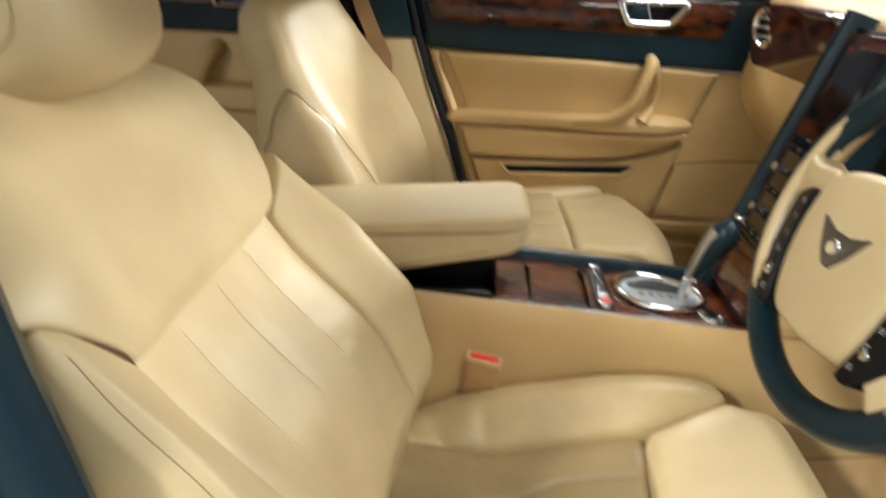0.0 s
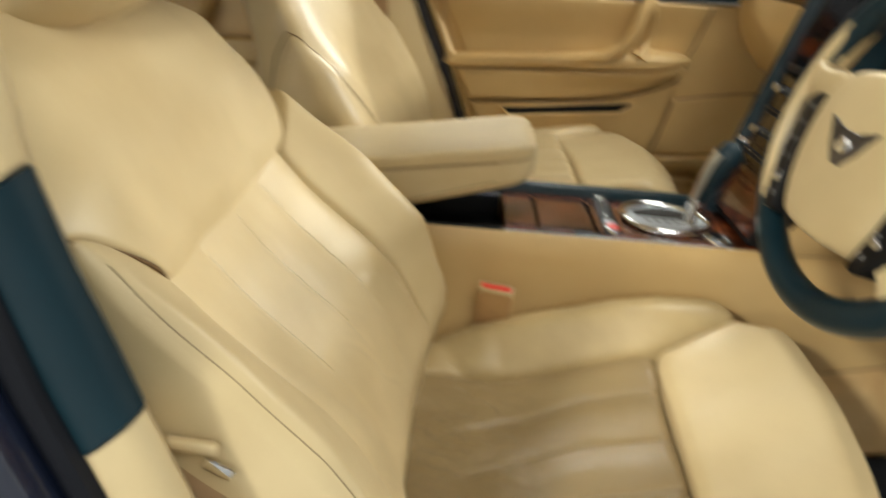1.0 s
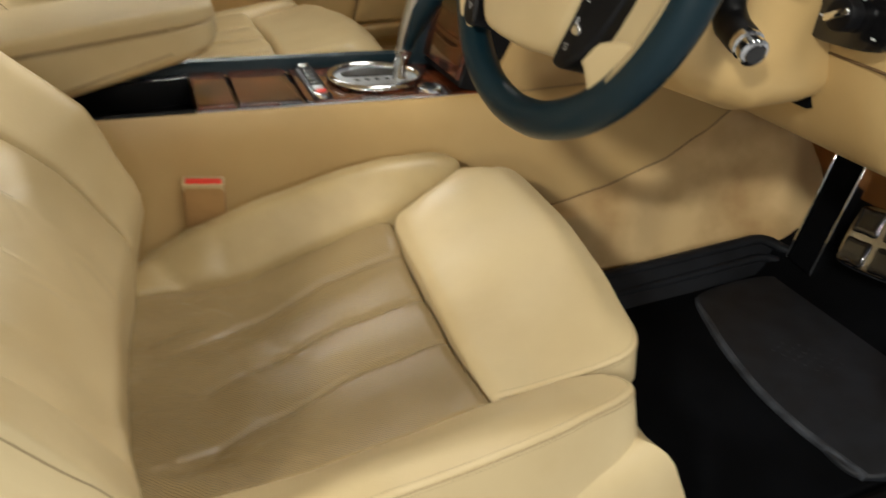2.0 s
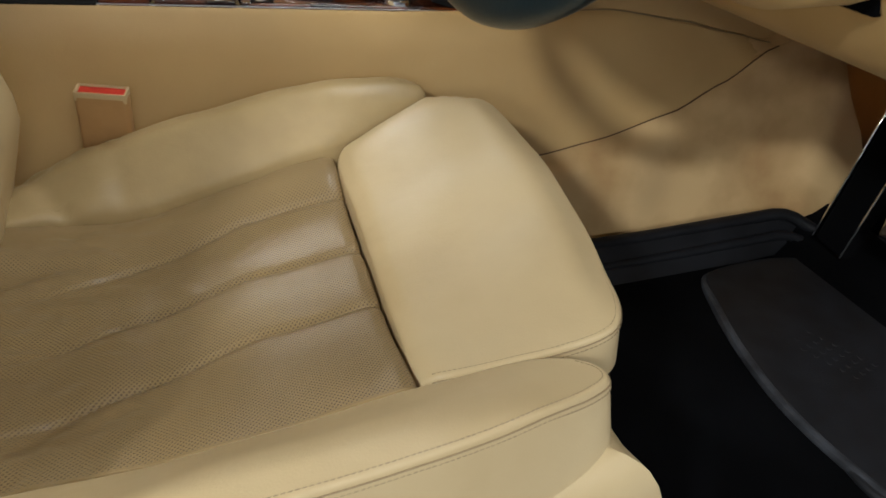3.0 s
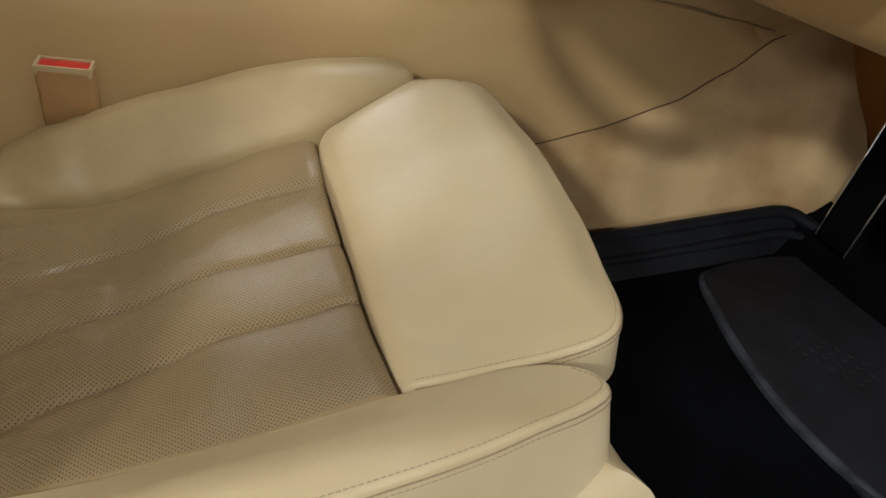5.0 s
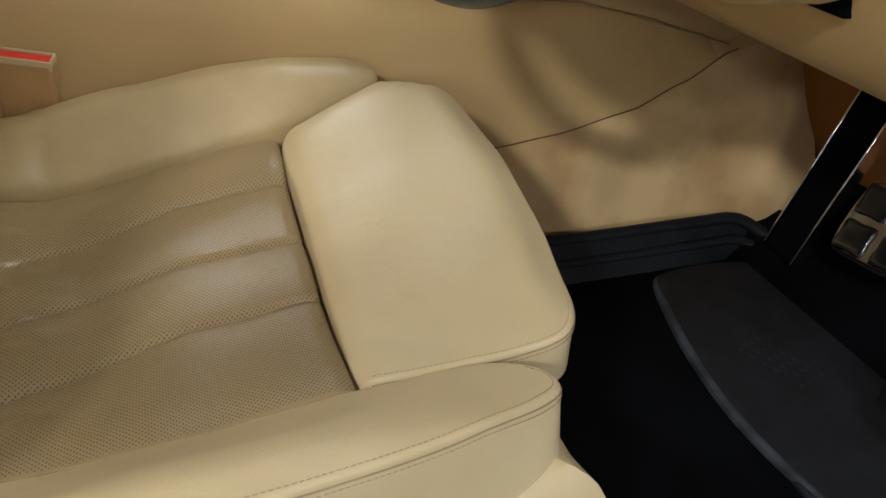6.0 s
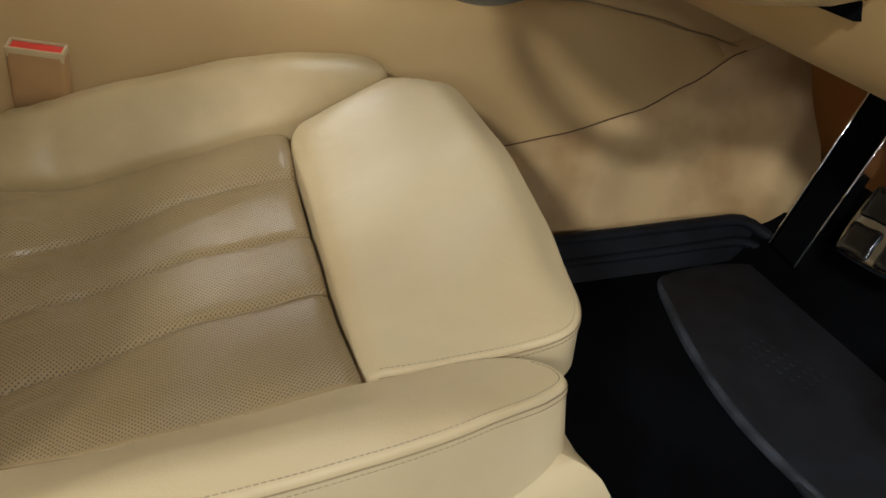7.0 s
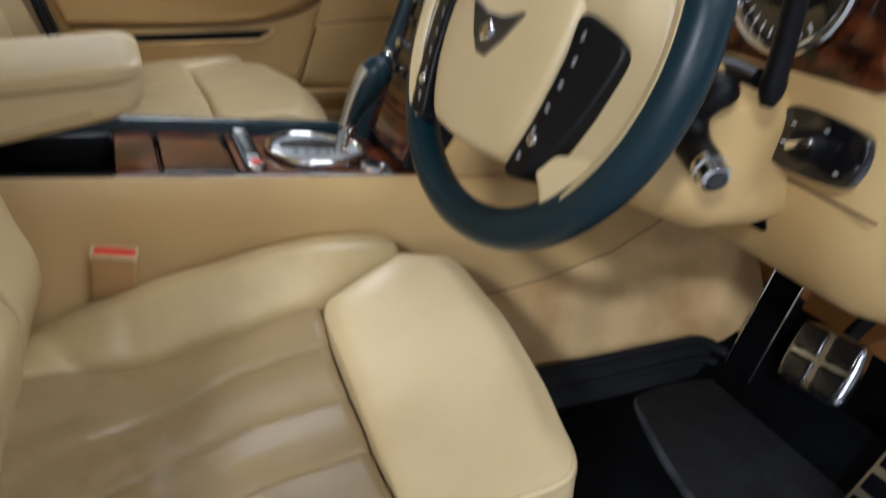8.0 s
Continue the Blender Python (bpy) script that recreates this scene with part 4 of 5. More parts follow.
    deck(0.228, 0.236, GLOSS, "lid_gap", 0.000)
    deck(0.236, 0.520, WOOD, "walnut_deck", 0.006, label="burl walnut deck")
    # edge rails
    P("edge_line", tube([(-0.45, E0 + 0.004, ctop(-0.45) + 0.002), (0.52, E0 + 0.004, ctop(0.52) + 0.002)], 0.0009), SATIN, "fine bright edge line")
    rings = []
    for i in range(20):
        x = -0.45 + 0.93 * i / 19
        rings.append([Vector((x, E1 - 0.014 + 0.030 * a, ctop(x) - 0.004 + 0.030 * b)) for a, b in ((0, -0.5), (0, 0.55), (0.2, 0.9), (0.55, 1.0), (0.9, 0.8), (1.1, 0.3), (1.1, -0.6))])
    P("edge_rail", loft(rings), TEAL, "petrol blue padded edge rail")
    # switch strip
    P("switch_strip", rbox(0.246, 0.276, E0 + 0.012, E1 - 0.022, ctop(0.26), ctop(0.26) + 0.0115, 0.004), BLACK, "black switch strip")
    for k in range(6):
        y = 1.185 + 0.021 * k
        P("switch_key", rbox(0.252, 0.270, y, y + 0.014, ctop(0.26) + 0.010, ctop(0.26) + 0.0145, 0.002), BLACK if k else SATIN)
        P("key_line", rbox(0.254, 0.268, y + 0.015, y + 0.017, ctop(0.26) + 0.010, ctop(0.26) + 0.0135, 0.0005), CHROME)
    mk = P("park_button", disc(0.013, 0.008, 28, Matrix.Translation((0.260, 1.163, ctop(0.26) + 0.008))), CHROME, "chrome ringed park button")
    part("face", disc(0.0095, 0.003, 24, Matrix.Translation((0.260, 1.163, ctop(0.26) + 0.0150))), RED, mk, "red button face")
    P("strip_cap", disc(0.011, 0.006, 24, Matrix.Translation((0.262, 1.318, ctop(0.26) + 0.010))), CHROME, "chrome end button")
    # selector gate
    cx, cy = 0.366, 1.236
    pl = lambda a, b, h: Vector((cx + a, cy + b, ctop(cx + a) + 0.006 + h))
    oval = [(0.074 * math.cos(t), 0.068 * math.sin(t) * (1 - 0.12 * math.cos(t))) for t in (2 * math.pi * i / 48 for i in range(48))]
    g = P("gate_plate", slab(oval, -0.004, lambda a, b: 0.004, 0.003, pl, rings=4), PLATE, "pale satin selector plate")
    part("gate_rim", tube([pl(a, b, 0.005) for a, b in oval], 0.0065, 10, True), CHROME, g, "chrome oval rim")
    slot = [(-0.052 + 0.104 * i / 12, 0.030 + 0.024 * math.sin(math.pi * i / 12)) for i in range(13)] + [(0.052 - 0.104 * i / 12, 0.010 - 0.004 * math.sin(math.pi * i / 12)) for i in range(13)]
    part("gate_slot", prism(slot, pl, 0.003, 0.0052, 0.0005), BLACK, g, "black gate slot")
    for k in range(4):
        part("gate_mark", tube([pl(-0.034 + 0.017 * k + 0.004 * math.cos(t), -0.012 + 0.004 * math.sin(t), 0.0047) for t in (2 * math.pi * i / 4 for i in range(4))], 0.0007, 6, True), BLACK, g)
    # start button
    m = Matrix.Translation((0.437, 1.166, ctop(0.437) + 0.005))
    sb = P("start_button", disc(0.020, 0.008, 30, m), CHROME, "chrome ringed start button")
    part("face", disc(0.014, 0.003, 26, m @ Matrix.Translation((0, 0, 0.0075))), GLOSS, sb, "black button face")


console()


def selector():
    d = thing("gear_selector", "petrol blue gear selector with chrome spine", "gear lever", (0.405, 1.226, 0.69))
    P = lambda name, bm, mat, label="": under(d, part(name, bm, mat, None, label))
    P("stem", tube(spline([(0.402, 1.222, 0.680), (0.404, 1.220, 0.715), (0.412, 1.214, 0.745)], 8, False), [0.015, 0.014, 0.012, 0.011, 0.011, 0.012, 0.013, 0.014], 16), CHROME, "chrome stem")
    path = spline([(0.411, 1.215, 0.740), (0.424, 1.210, 0.775), (0.440, 1.204, 0.808), (0.452, 1.200, 0.826), (0.464, 1.197, 0.834)], 20, False)
    rad = [0.014 + 0.016 * smoothstep(0, 0.75, i / 19) - 0.008 * smoothstep(0.88, 1, i / 19) for i in range(20)]
    P("grip", tube(path, rad, 20, flat=0.8), TEAL, "petrol blue leather grip")
    side = [Vector((q.x - 0.010 - 0.012 * i / 19, q.y - 0.010, q.z + 0.004 + 0.006 * i / 19)) for i, q in enumerate(path)]
    P("spine", tube(side[:17], [0.007 + 0.007 * i / 16 for i in range(17)], 14, flat=0.8), SATIN, "satin metal spine")
    P("release", disc(0.010, 0.008, 20, Matrix.Translation((0.462, 1.192, 0.853)) @ pose(0, 0, 0, 0, 20, 0)), CHROME, "chrome release button")


selector()


def centre_stack():
    d = thing("centre_stack", "walnut centre stack with chrome switches", "dashboard", (0.55, CY, 0.7))
    P = lambda name, bm, mat, label="": under(d, part(name, bm, mat, None, label))
    A, B = Vector((0.478, 0, 0.690)), Vector((0.632, 0, 1.150))
    dirv = (B - A).normalized()
    nor = Vector((-dirv.z, 0, dirv.x))
    L = (B - A).length
    pl = lambda a, b, h: A + dirv * b + nor * h + Vector((0, a, 0))
    P("body", slab([(1.145, 0), (1.145, L), (1.325, L), (1.325, 0)], -0.12, lambda a, b: 0.0, 0.003, pl, rings=3), BLACK)
    P("walnut_panel", slab([(1.150, 0.01), (1.150, L * 0.5), (1.150, L - 0.01), (1.315, L - 0.01), (1.315, L * 0.5), (1.315, 0.01)], -0.01, lambda a, b: 0.006, 0.003, pl, rings=3), WOOD, "glossy burl walnut panel")
    for y in (1.135, 1.328):
        rings = []
        for i in range(18):
            b0 = -0.02 if y > CY else 0.16
            b = b0 + (L + 0.02 - b0) * i / 17
            rings.append([pl(y + 0.020 * a, b, 0.026 * c - 0.004) for a, c in ((-0.9, -1.2), (-0.9, 0.3), (-0.5, 0.9), (0, 1.05), (0.5, 0.9), (0.9, 0.3), (0.9, -1.2))])
        P("rail", loft(rings), TEAL, "petrol blue padded rail")
    P("screen", slab([(1.165, 0.33), (1.165, 0.455), (1.300, 0.455), (1.300, 0.33)], 0.0, lambda a, b: 0.009, 0.002, pl, rings=3), GLOSS, "dark glossy screen")
    P("panel_strip", slab([(1.165, 0.10), (1.165, 0.30), (1.300, 0.30), (1.300, 0.10)], 0.0, lambda a, b: 0.0085, 0.002, pl, rings=3), GLOSS, "black switch field")
    for r in range(5):
        for c in range(4):
            y, b = 1.183 + 0.033 * c, 0.125 + 0.038 * r
            if c in (0, 3) and r in (1, 3):
                P("knob", tube([pl(y, b, 0.006), pl(y, b, 0.020), pl(y, b, 0.022)], [0.008, 0.008, 0.006], 18), CHROME, "chrome knob")
            else:
                P("key", slab([(y - 0.011, b - 0.006), (y - 0.011, b + 0.006), (y + 0.011, b + 0.006), (y + 0.011, b - 0.006)], 0.004, lambda a, bb: 0.0125, 0.002, pl, rings=2), BLACK)
                P("key_line", slab([(y - 0.006, b + 0.001), (y - 0.006, b + 0.0026), (y + 0.006, b + 0.0026), (y + 0.006, b + 0.001)], 0.008, lambda a, bb: 0.0134, 0.0003, pl, rings=2), CHROME)


centre_stack()


def armrest():
    d = thing("console_armrest", "raised saffron leather armrest of the console", "armrest", (-0.2, CY, 0.70))
    P = lambda name, bm, mat, label="": under(d, part(name, bm, mat, None, label))

    def body(z_lo, z_hi, seam_low, grow=0.0):
        """A padded half, its edges round but for the flat side that meets the other half; the tip is round in plan and in profile."""
        rings = []
        for i in range(57):
            t = i / 56
            x = -0.36 + 0.484 * (t if t < 0.6 else 0.6 + 0.4 * math.sin((t - 0.6) / 0.4 * math.pi / 2))
            nose = lambda span, p: (max(0.0, 1 - min(1.0, max(0.0, (x - 0.1241 + span) / span)) ** p)) ** (1 / p)
            kz, ky = 0.30 + 0.70 * nose(0.034, 2.4), 0.58 + 0.42 * nose(0.060, 2.2)
            joint = z_lo(x) if seam_low else z_hi(x)
            far = joint + ((z_hi(x) if seam_low else z_lo(x)) - joint) * kz
            cz, hz = (joint + far) / 2, abs(far - joint) / 2
            hy = (0.108 + grow) * ky + 0.0012 * noise.noise(Vector((x * 14, z_lo(0) * 40, 2.0)))
            ring_pts = []
            for j in range(72):
                a = 2 * math.pi * j / 72
                flat = (math.sin(a) < 0) == seam_low
                e = 0.12 if flat else 0.50
                ring_pts.append(Vector((x, CY + hy * math.copysign(abs(math.cos(a)) ** (0.12 if flat else 0.36), math.cos(a)), cz + hz * math.copysign(abs(math.sin(a)) ** e, math.sin(a)) + (0.0 if flat else 0.0025 * math.sin(a) * math.sin(x * 9)))))
            rings.append(ring_pts)
        return loft(rings)
    top = lambda x: 0.849 + 0.08 * x
    mid = lambda x: 0.824 + 0.08 * x
    low = lambda x: 0.763 + 0.24 * x
    P("lid", body(mid, top, True), HIDE, "saffron leather lid")
    P("box", body(low, lambda x: mid(x) - 0.0006, False, -0.001), HIDE, "saffron leather box")
    P("hinge", rbox(-0.36, -0.28, CY - 0.07, CY + 0.07, 0.66, 0.75, 0.01), BLACK, "black hinge block")
    pts = [(x, CY - 0.107, low(x) + 0.020) for x in (-0.34, -0.2, -0.1, 0.0, 0.06)]
    P("seam", tube(pts, 0.0012), SEAM)
    P("seam", tube([(x, CY - 0.1070, mid(x)) for x in (-0.34, -0.2, -0.1, 0.0, 0.06)], 0.0014), SEAM, "brown lid joint")


armrest()

# ---- seats ----
RO = Vector((-0.030, 0, 0.56))               # where insert and cushion meet
CREST = [(-0.06, 0.0), (-0.02, 0.012), (0.076, 0.064), (0.18, 0.098), (0.30, 0.086), (0.43, 0.052), (0.50, 0.034)]
NEAR_CREST = [(-0.06, 0.0), (0.0, 0.020), (0.10, 0.050), (0.20, 0.062), (0.30, 0.056), (0.43, 0.036), (0.50, 0.024)]
IN_CREST = [(-0.08, 0.520), (-0.018, 0.540), (0.05, 0.566), (0.16, 0.591), (0.27, 0.613), (0.33, 0.619), (0.40, 0.617), (0.45, 0.606), (0.48, 0.60)]
CHANNELS = (-0.044, 0.053, 0.146)      # seams of the punched insert, across the seat
OUT_CREST = [(-0.08, 0.520), (-0.018, 0.545), (0.05, 0.565), (0.16, 0.582), (0.27, 0.585), (0.36, 0.581), (0.44, 0.569)]


def car_seat(cy, s, dx, dz, lean, rest, label, short=0.0, puff=0.0):
    d = thing("front_seat", label, "seat", (dx + 0.1, cy, dz + FLOOR), group="front seats")
    UPV = Vector((-math.sin(radians(lean)), 0, math.cos(radians(lean))))
    NOV = Vector((math.cos(radians(lean)), 0, math.sin(radians(lean))))
    W = lambda x, v, z: Vector((x + dx, cy + s * v, z + dz))
    def B(sv, v, n):
        """Backrest coordinates: up the back, across it, out of it; the sides wrap backwards and taper."""
        if n < 0:
            sv -= 0.075 * min(1.0, n / -0.125) ** 2 * smoothstep(0.25, 0.42, sv) * smoothstep(0.60, 0.48, sv)
            n *= 1 - 0.40 * smoothstep(0.33, 0.56, sv)
        sv -= short * smoothstep(0.22, 0.40, sv)
        return W(0, v, 0) + RO + UPV * sv + NOV * n
    P = lambda name, bm, mat, lab="": under(d, part(name, bm, mat, None, lab))

    # cushion base with its skirt, and runners
    out = spline([(-0.16, -0.26), (-0.16, 0.26), (0.10, 0.275), (0.37, 0.265), (0.425, 0.22), (0.445, 0.0), (0.450, -0.235), (0.425, -0.292), (0.10, -0.300)], 72)
    P("cushion_base", slab(out, 0.385, lambda a, b: 0.446 + 0.066 * max(smoothstep(0.240, 0.275, -b), smoothstep(0.34, 0.40, a)), 0.034, lambda a, b, h: W(a - 0.01 + 0.36 * (0.545 - h) * smoothstep(0.25, 0.42, a), b - 0.10 * (0.525 - h) * smoothstep(0.2, 0.29, -b), h), rings=4), HIDE, "saffron leather cushion base")
    for v in (-0.2, 0.2):
        P("runner", rbox(-0.18, 0.40, -0.02, 0.02, 0, 0.095, 0.004, m=Matrix.Translation(W(0, v, FLOOR + 0.001)) if dz == 0 else Matrix.Translation((dx, cy + s * v, FLOOR + 0.001)) @ Matrix.Diagonal((1, 1, 1 + dz * 10, 1))), BLACK, "black seat runner")
    sw = P("switch_panel", rbox(0.16, 0.30, -0.012, 0.004, 0.43, 0.475, 0.004, m=Matrix.Translation((dx, cy - s * 0.305, dz))), GLOSS, "black seat switch panel")

    # punched insert with fore-and-aft channels, hollow between the bolsters
    def hollow(x, v):
        if puff:
            return lerp_table([(-0.08, 0.528), (0.0, 0.548), (0.10, 0.574), (0.20, 0.588), (0.31, 0.593)], x) - 0.006 * smoothstep(-0.10, -0.20, v)
        return lerp_table([(-0.08, 0.502), (0.0, 0.492), (0.10, 0.487), (0.20, 0.497), (0.31, 0.513)], x) + 0.010 * smoothstep(0.12, 0.21, v) \
            + 0.030 * smoothstep(0.09, 0.21, v) * smoothstep(0.04, 0.30, x) + 0.017 * smoothstep(-0.07, -0.19, v)

    def sag(x, v):
        ch, bow = 1e9, lerp_table([(-0.08, -0.10), (0.0, -0.062), (0.09, -0.030), (0.20, 0.002), (0.31, 0.0)], x)
        for c in CHANNELS:
            ch = min(ch, abs(v - c - bow))
        groove = 0.0030 * math.exp(-(ch / 0.0040) ** 2)
        pad = 0.0050 * min(1.0, ch / 0.045) ** 0.5 * smoothstep(0.208, 0.165, v)
        crumple = 0.0016 * noise.noise(Vector((x * 22, v * 14, 3.1 + cy))) + (0.0045 * noise.noise(Vector((x * 14, v * 30, 7.7))) + 0.0022 * noise.noise(Vector((x * 48 + v * 20, v * 60, 2.2)))) * smoothstep(0.20, 0.0, x) - 0.0026 * (crease(x * 9 + v * 5, v * 12, 3.7, 4.0) + 0.6 * crease(x * 16, v * 19 + x * 6, 8.2, 5.0)) * smoothstep(0.17, 0.02, x)
        fade = smoothstep(-0.05, 0.06, x)
        return hollow(x, v) + (pad - groove) * fade + crumple - 0.004 * smoothstep(0.298, 0.312, x)
    slant = lambda x, v: x - 0.008 * smoothstep(0.16, -0.18, v) * max(0.0, x) / 0.31
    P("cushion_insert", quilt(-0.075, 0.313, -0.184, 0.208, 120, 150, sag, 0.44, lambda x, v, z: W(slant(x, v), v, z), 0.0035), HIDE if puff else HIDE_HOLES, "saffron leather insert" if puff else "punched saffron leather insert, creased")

    for c in CHANNELS:
        off, run = 0.0050, [(0.02 + 0.285 * i / 70) for i in range(71)]
        bow = lambda x: lerp_table([(-0.08, -0.10), (0.0, -0.062), (0.09, -0.030), (0.20, 0.002), (0.31, 0.0)], x)
        P("stitching", stitches([W(slant(x, c + bow(x) + off), c + bow(x) + off, sag(x, c + bow(x) + off) + 0.0002) for x in run], 0.0030, 0.0014, 0.0003), THREAD_TAN)["kind"] = "stuff"
    # thigh extension at the front, pushed home: a flat pad that rises forwards, round at its nose
    ext = [(slant(0.3165, v), v) for v in (-0.166, -0.1, 0.0, 0.1, 0.196)] + [(0.350, 0.213), (0.400, 0.226), (0.450, 0.237), (0.482, 0.226), (0.504, 0.188), (0.514, 0.12), (0.5185, 0.05), (0.5150, -0.04), (0.506, -0.11), (0.494, -0.158),
           (0.478, -0.186), (0.456, -0.1965), (0.420, -0.1965), (0.384, -0.1910), (0.350, -0.1850), (0.318, -0.1765)]
    NOSE = [(-0.20, 0.470), (-0.15, 0.497), (-0.04, 0.515), (0.05, 0.5185), (0.12, 0.514), (0.18, 0.505), (0.237, 0.470)]

    def exttop(x, v):
        if puff:
            d = lerp_table(NOSE, v) - x
            return 0.583 + 0.018 * smoothstep(0.32, 0.46, x) + 0.012 * smoothstep(-0.16, 0.05, v) - 0.034 * smoothstep(0.070, -0.004, d) ** 1.6
        back = lerp_table([(-0.19, 0.531), (-0.05, 0.529), (0.08, 0.536), (0.20, 0.553)], v)
        front = lerp_table([(-0.19, 0.569), (-0.05, 0.591), (0.08, 0.610), (0.20, 0.630)], v)
        t = max(0.0, (x - 0.31) / 0.19)
        d = lerp_table(NOSE, v) - x
        return back + (front - back) * t * (1.22 - 0.22 * t) - 0.020 * smoothstep(0.045, -0.004, d) ** 1.5 * smoothstep(-0.205, -0.10, v) - 0.005 * smoothstep(0.016, 0.0, x - slant(0.3165, v)) ** 1.5 - 0.004 * smoothstep(0.205, 0.24, v)

    extplace = lambda x, v, h: W(x + (0.020 * smoothstep(0.33, 0.46, x) if puff else 0.0) - (0.16 * h if h < 0 else 0.0) * smoothstep(0.42, 0.49, x) * 0.6, v, exttop(x, v) + h)
    P("thigh_extension", slab(spline(ext, 170), -0.085 if puff else -0.052, lambda a, b: 0.0, 0.018 if puff else 0.0042, extplace, rings=14), HIDE, "smooth saffron leather thigh extension")
    # piping and stitches along the extension's outer edge
    line = spline([(0.318, -0.1768, 0), (0.350, -0.1853, 0), (0.384, -0.1913, 0), (0.420, -0.1968, 0), (0.456, -0.1968, 0), (0.4782, -0.1863, 0), (0.4943, -0.1583, 0), (0.5062, -0.1103, 0)], 60, False)

    def inset(rows, d):
        """The line moved d to its left in the plane."""
        out = []
        for i, q in enumerate(rows):
            t = (rows[min(i + 1, len(rows) - 1)] - rows[max(i - 1, 0)]).normalized()
            out.append(Vector((q.x - t.y * d, q.y + t.x * d, 0)))
        return out
    if not puff:
        P("stitching", stitches([extplace(q.x, q.y, -0.0088) for q in inset(line, -0.0004)]), THREAD)["kind"] = "stuff"
        P("seam", tube([extplace(q.x, q.y, -0.0046) for q in line], 0.0006, 6), SEAM, "brown edge seam")
        P("stitching", stitches([extplace(q.x, q.y, -0.0001) for q in inset(line, 0.0052)]), THREAD)["kind"] = "stuff"

    # cushion bolsters
    for side in (1, -1):
        def btop(x, v):
            crest = lerp_table(IN_CREST if side > 0 or puff else OUT_CREST, x) - (0.018 if puff else 0.0)
            lowz = hollow(min(x, 0.31), 0.205 * side) + (0.0065 if side > 0 else 0.004 + 0.022 * smoothstep(0.30, 0.41, x))
            if side > 0:
                w = (abs(v) - 0.205) / 0.085
                k = smoothstep(-0.15, 0.72, w)
            else:
                w = (abs(v) - 0.184) / 0.100
                k = smoothstep(-0.10, 0.95, w) ** 0.75
            crum = (0.005 * noise.noise(Vector((x * 26, v * 22 + x * 10, 1.3))) + 0.0025 * noise.noise(Vector((x * 60, v * 40, 4.3)))) * smoothstep(0.14, -0.02, x) - 0.0050 * (crease(x * 11 + v * 9, v * 9 - x * 6, 5.1, 3.5) + 0.4 * crease(x * 20, v * 12, 1.7, 4.0)) * smoothstep(0.12, 0.0, x)
            crum *= 1.0 if side > 0 else 0.3
            return lowz + (crest - lowz) * k - (0.008 if side > 0 else 0.003) * smoothstep(0.85, 1.25, w) + crum
        if side > 0:
            o = [(-0.085, 0.209), (0.0, 0.209), (0.10, 0.209), (0.20, 0.209), (0.300, 0.209), (0.345, 0.217), (0.385, 0.227), (0.420, 0.235), (0.437, 0.242), (0.445, 0.256), (0.440, 0.274), (0.424, 0.288), (0.380, 0.291), (0.25, 0.293), (0.10, 0.291), (-0.03, 0.283), (-0.085, 0.258)]
        else:
            o = [(-0.085, -0.186), (0.0, -0.186), (0.10, -0.186), (0.20, -0.186), (0.290, -0.186), (0.325, -0.190), (0.365, -0.199), (0.398, -0.207), (0.422, -0.216), (0.4345, -0.230), (0.434, -0.246), (0.4175, -0.2585), (0.385, -0.272), (0.32, -0.2875), (0.24, -0.2965), (0.10, -0.299), (-0.03, -0.292), (-0.085, -0.268)]
        lean_out = lambda a, b, h: W(a + 0.10 * max(0.0, 0.572 - h) * smoothstep(0.34, 0.42, a), b - 0.20 * max(0.0, 0.572 - h) * smoothstep(-0.20, -0.26, b), h)
        P("cushion_bolster", slab(spline(o, 200), 0.44, btop, 0.024 if puff else 0.009 if side > 0 else 0.0045, lean_out if side < 0 else W, rings=24), HIDE_WORN_SHADED if side > 0 else HIDE, "saffron leather cushion bolster")
        if side < 0 and not puff:
            line = spline([(0.02, -0.2965, 0), (0.10, -0.2993, 0), (0.24, -0.2968, 0), (0.32, -0.2878, 0), (0.385, -0.2723, 0), (0.4178, -0.2588, 0), (0.4342, -0.246, 0), (0.4347, -0.230, 0), (0.422, -0.2158, 0)], 80, False)
            for piece in (part("seam", tube([lean_out(q.x, q.y, btop(q.x, q.y) - 0.0046) for q in inset(line, -0.0002)], 0.0006, 6), SEAM, None, "brown edge seam"),
                          part("stitching", stitches([lean_out(q.x, q.y, btop(q.x, q.y) + 0.0001) for q in inset(line, 0.0056)]), THREAD),
                          part("stitching", stitches([lean_out(q.x, q.y, btop(q.x, q.y) - 0.0090) for q in inset(line, -0.0004)]), THREAD)):
                under(d, piece)
                if piece.name.startswith("stitching"):
                    piece["kind"] = "stuff"

    def panelled_back():
        # backrest: shell, insert, bolsters, yoke
        def tuck(sv):
            """How far below the lumbar the back turns under, behind the cushion."""
            q = max(0.0, 0.045 - sv)
            return q * q / (q + 0.03)

        shell = spline([(-0.05, -0.245), (-0.05, 0.245), (0.10, 0.255), (0.35, 0.258), (0.50, 0.250), (0.60, 0.205), (0.645, 0.13), (0.652, 0.0), (0.645, -0.13), (0.60, -0.205), (0.50, -0.250), (0.35, -0.258), (0.10, -0.255)], 90)
        P("back_shell", slab(shell, -0.124, lambda a, b: -0.014 - 1.1 * tuck(a), 0.012, B, rings=5), HIDE, "saffron leather backrest shell")

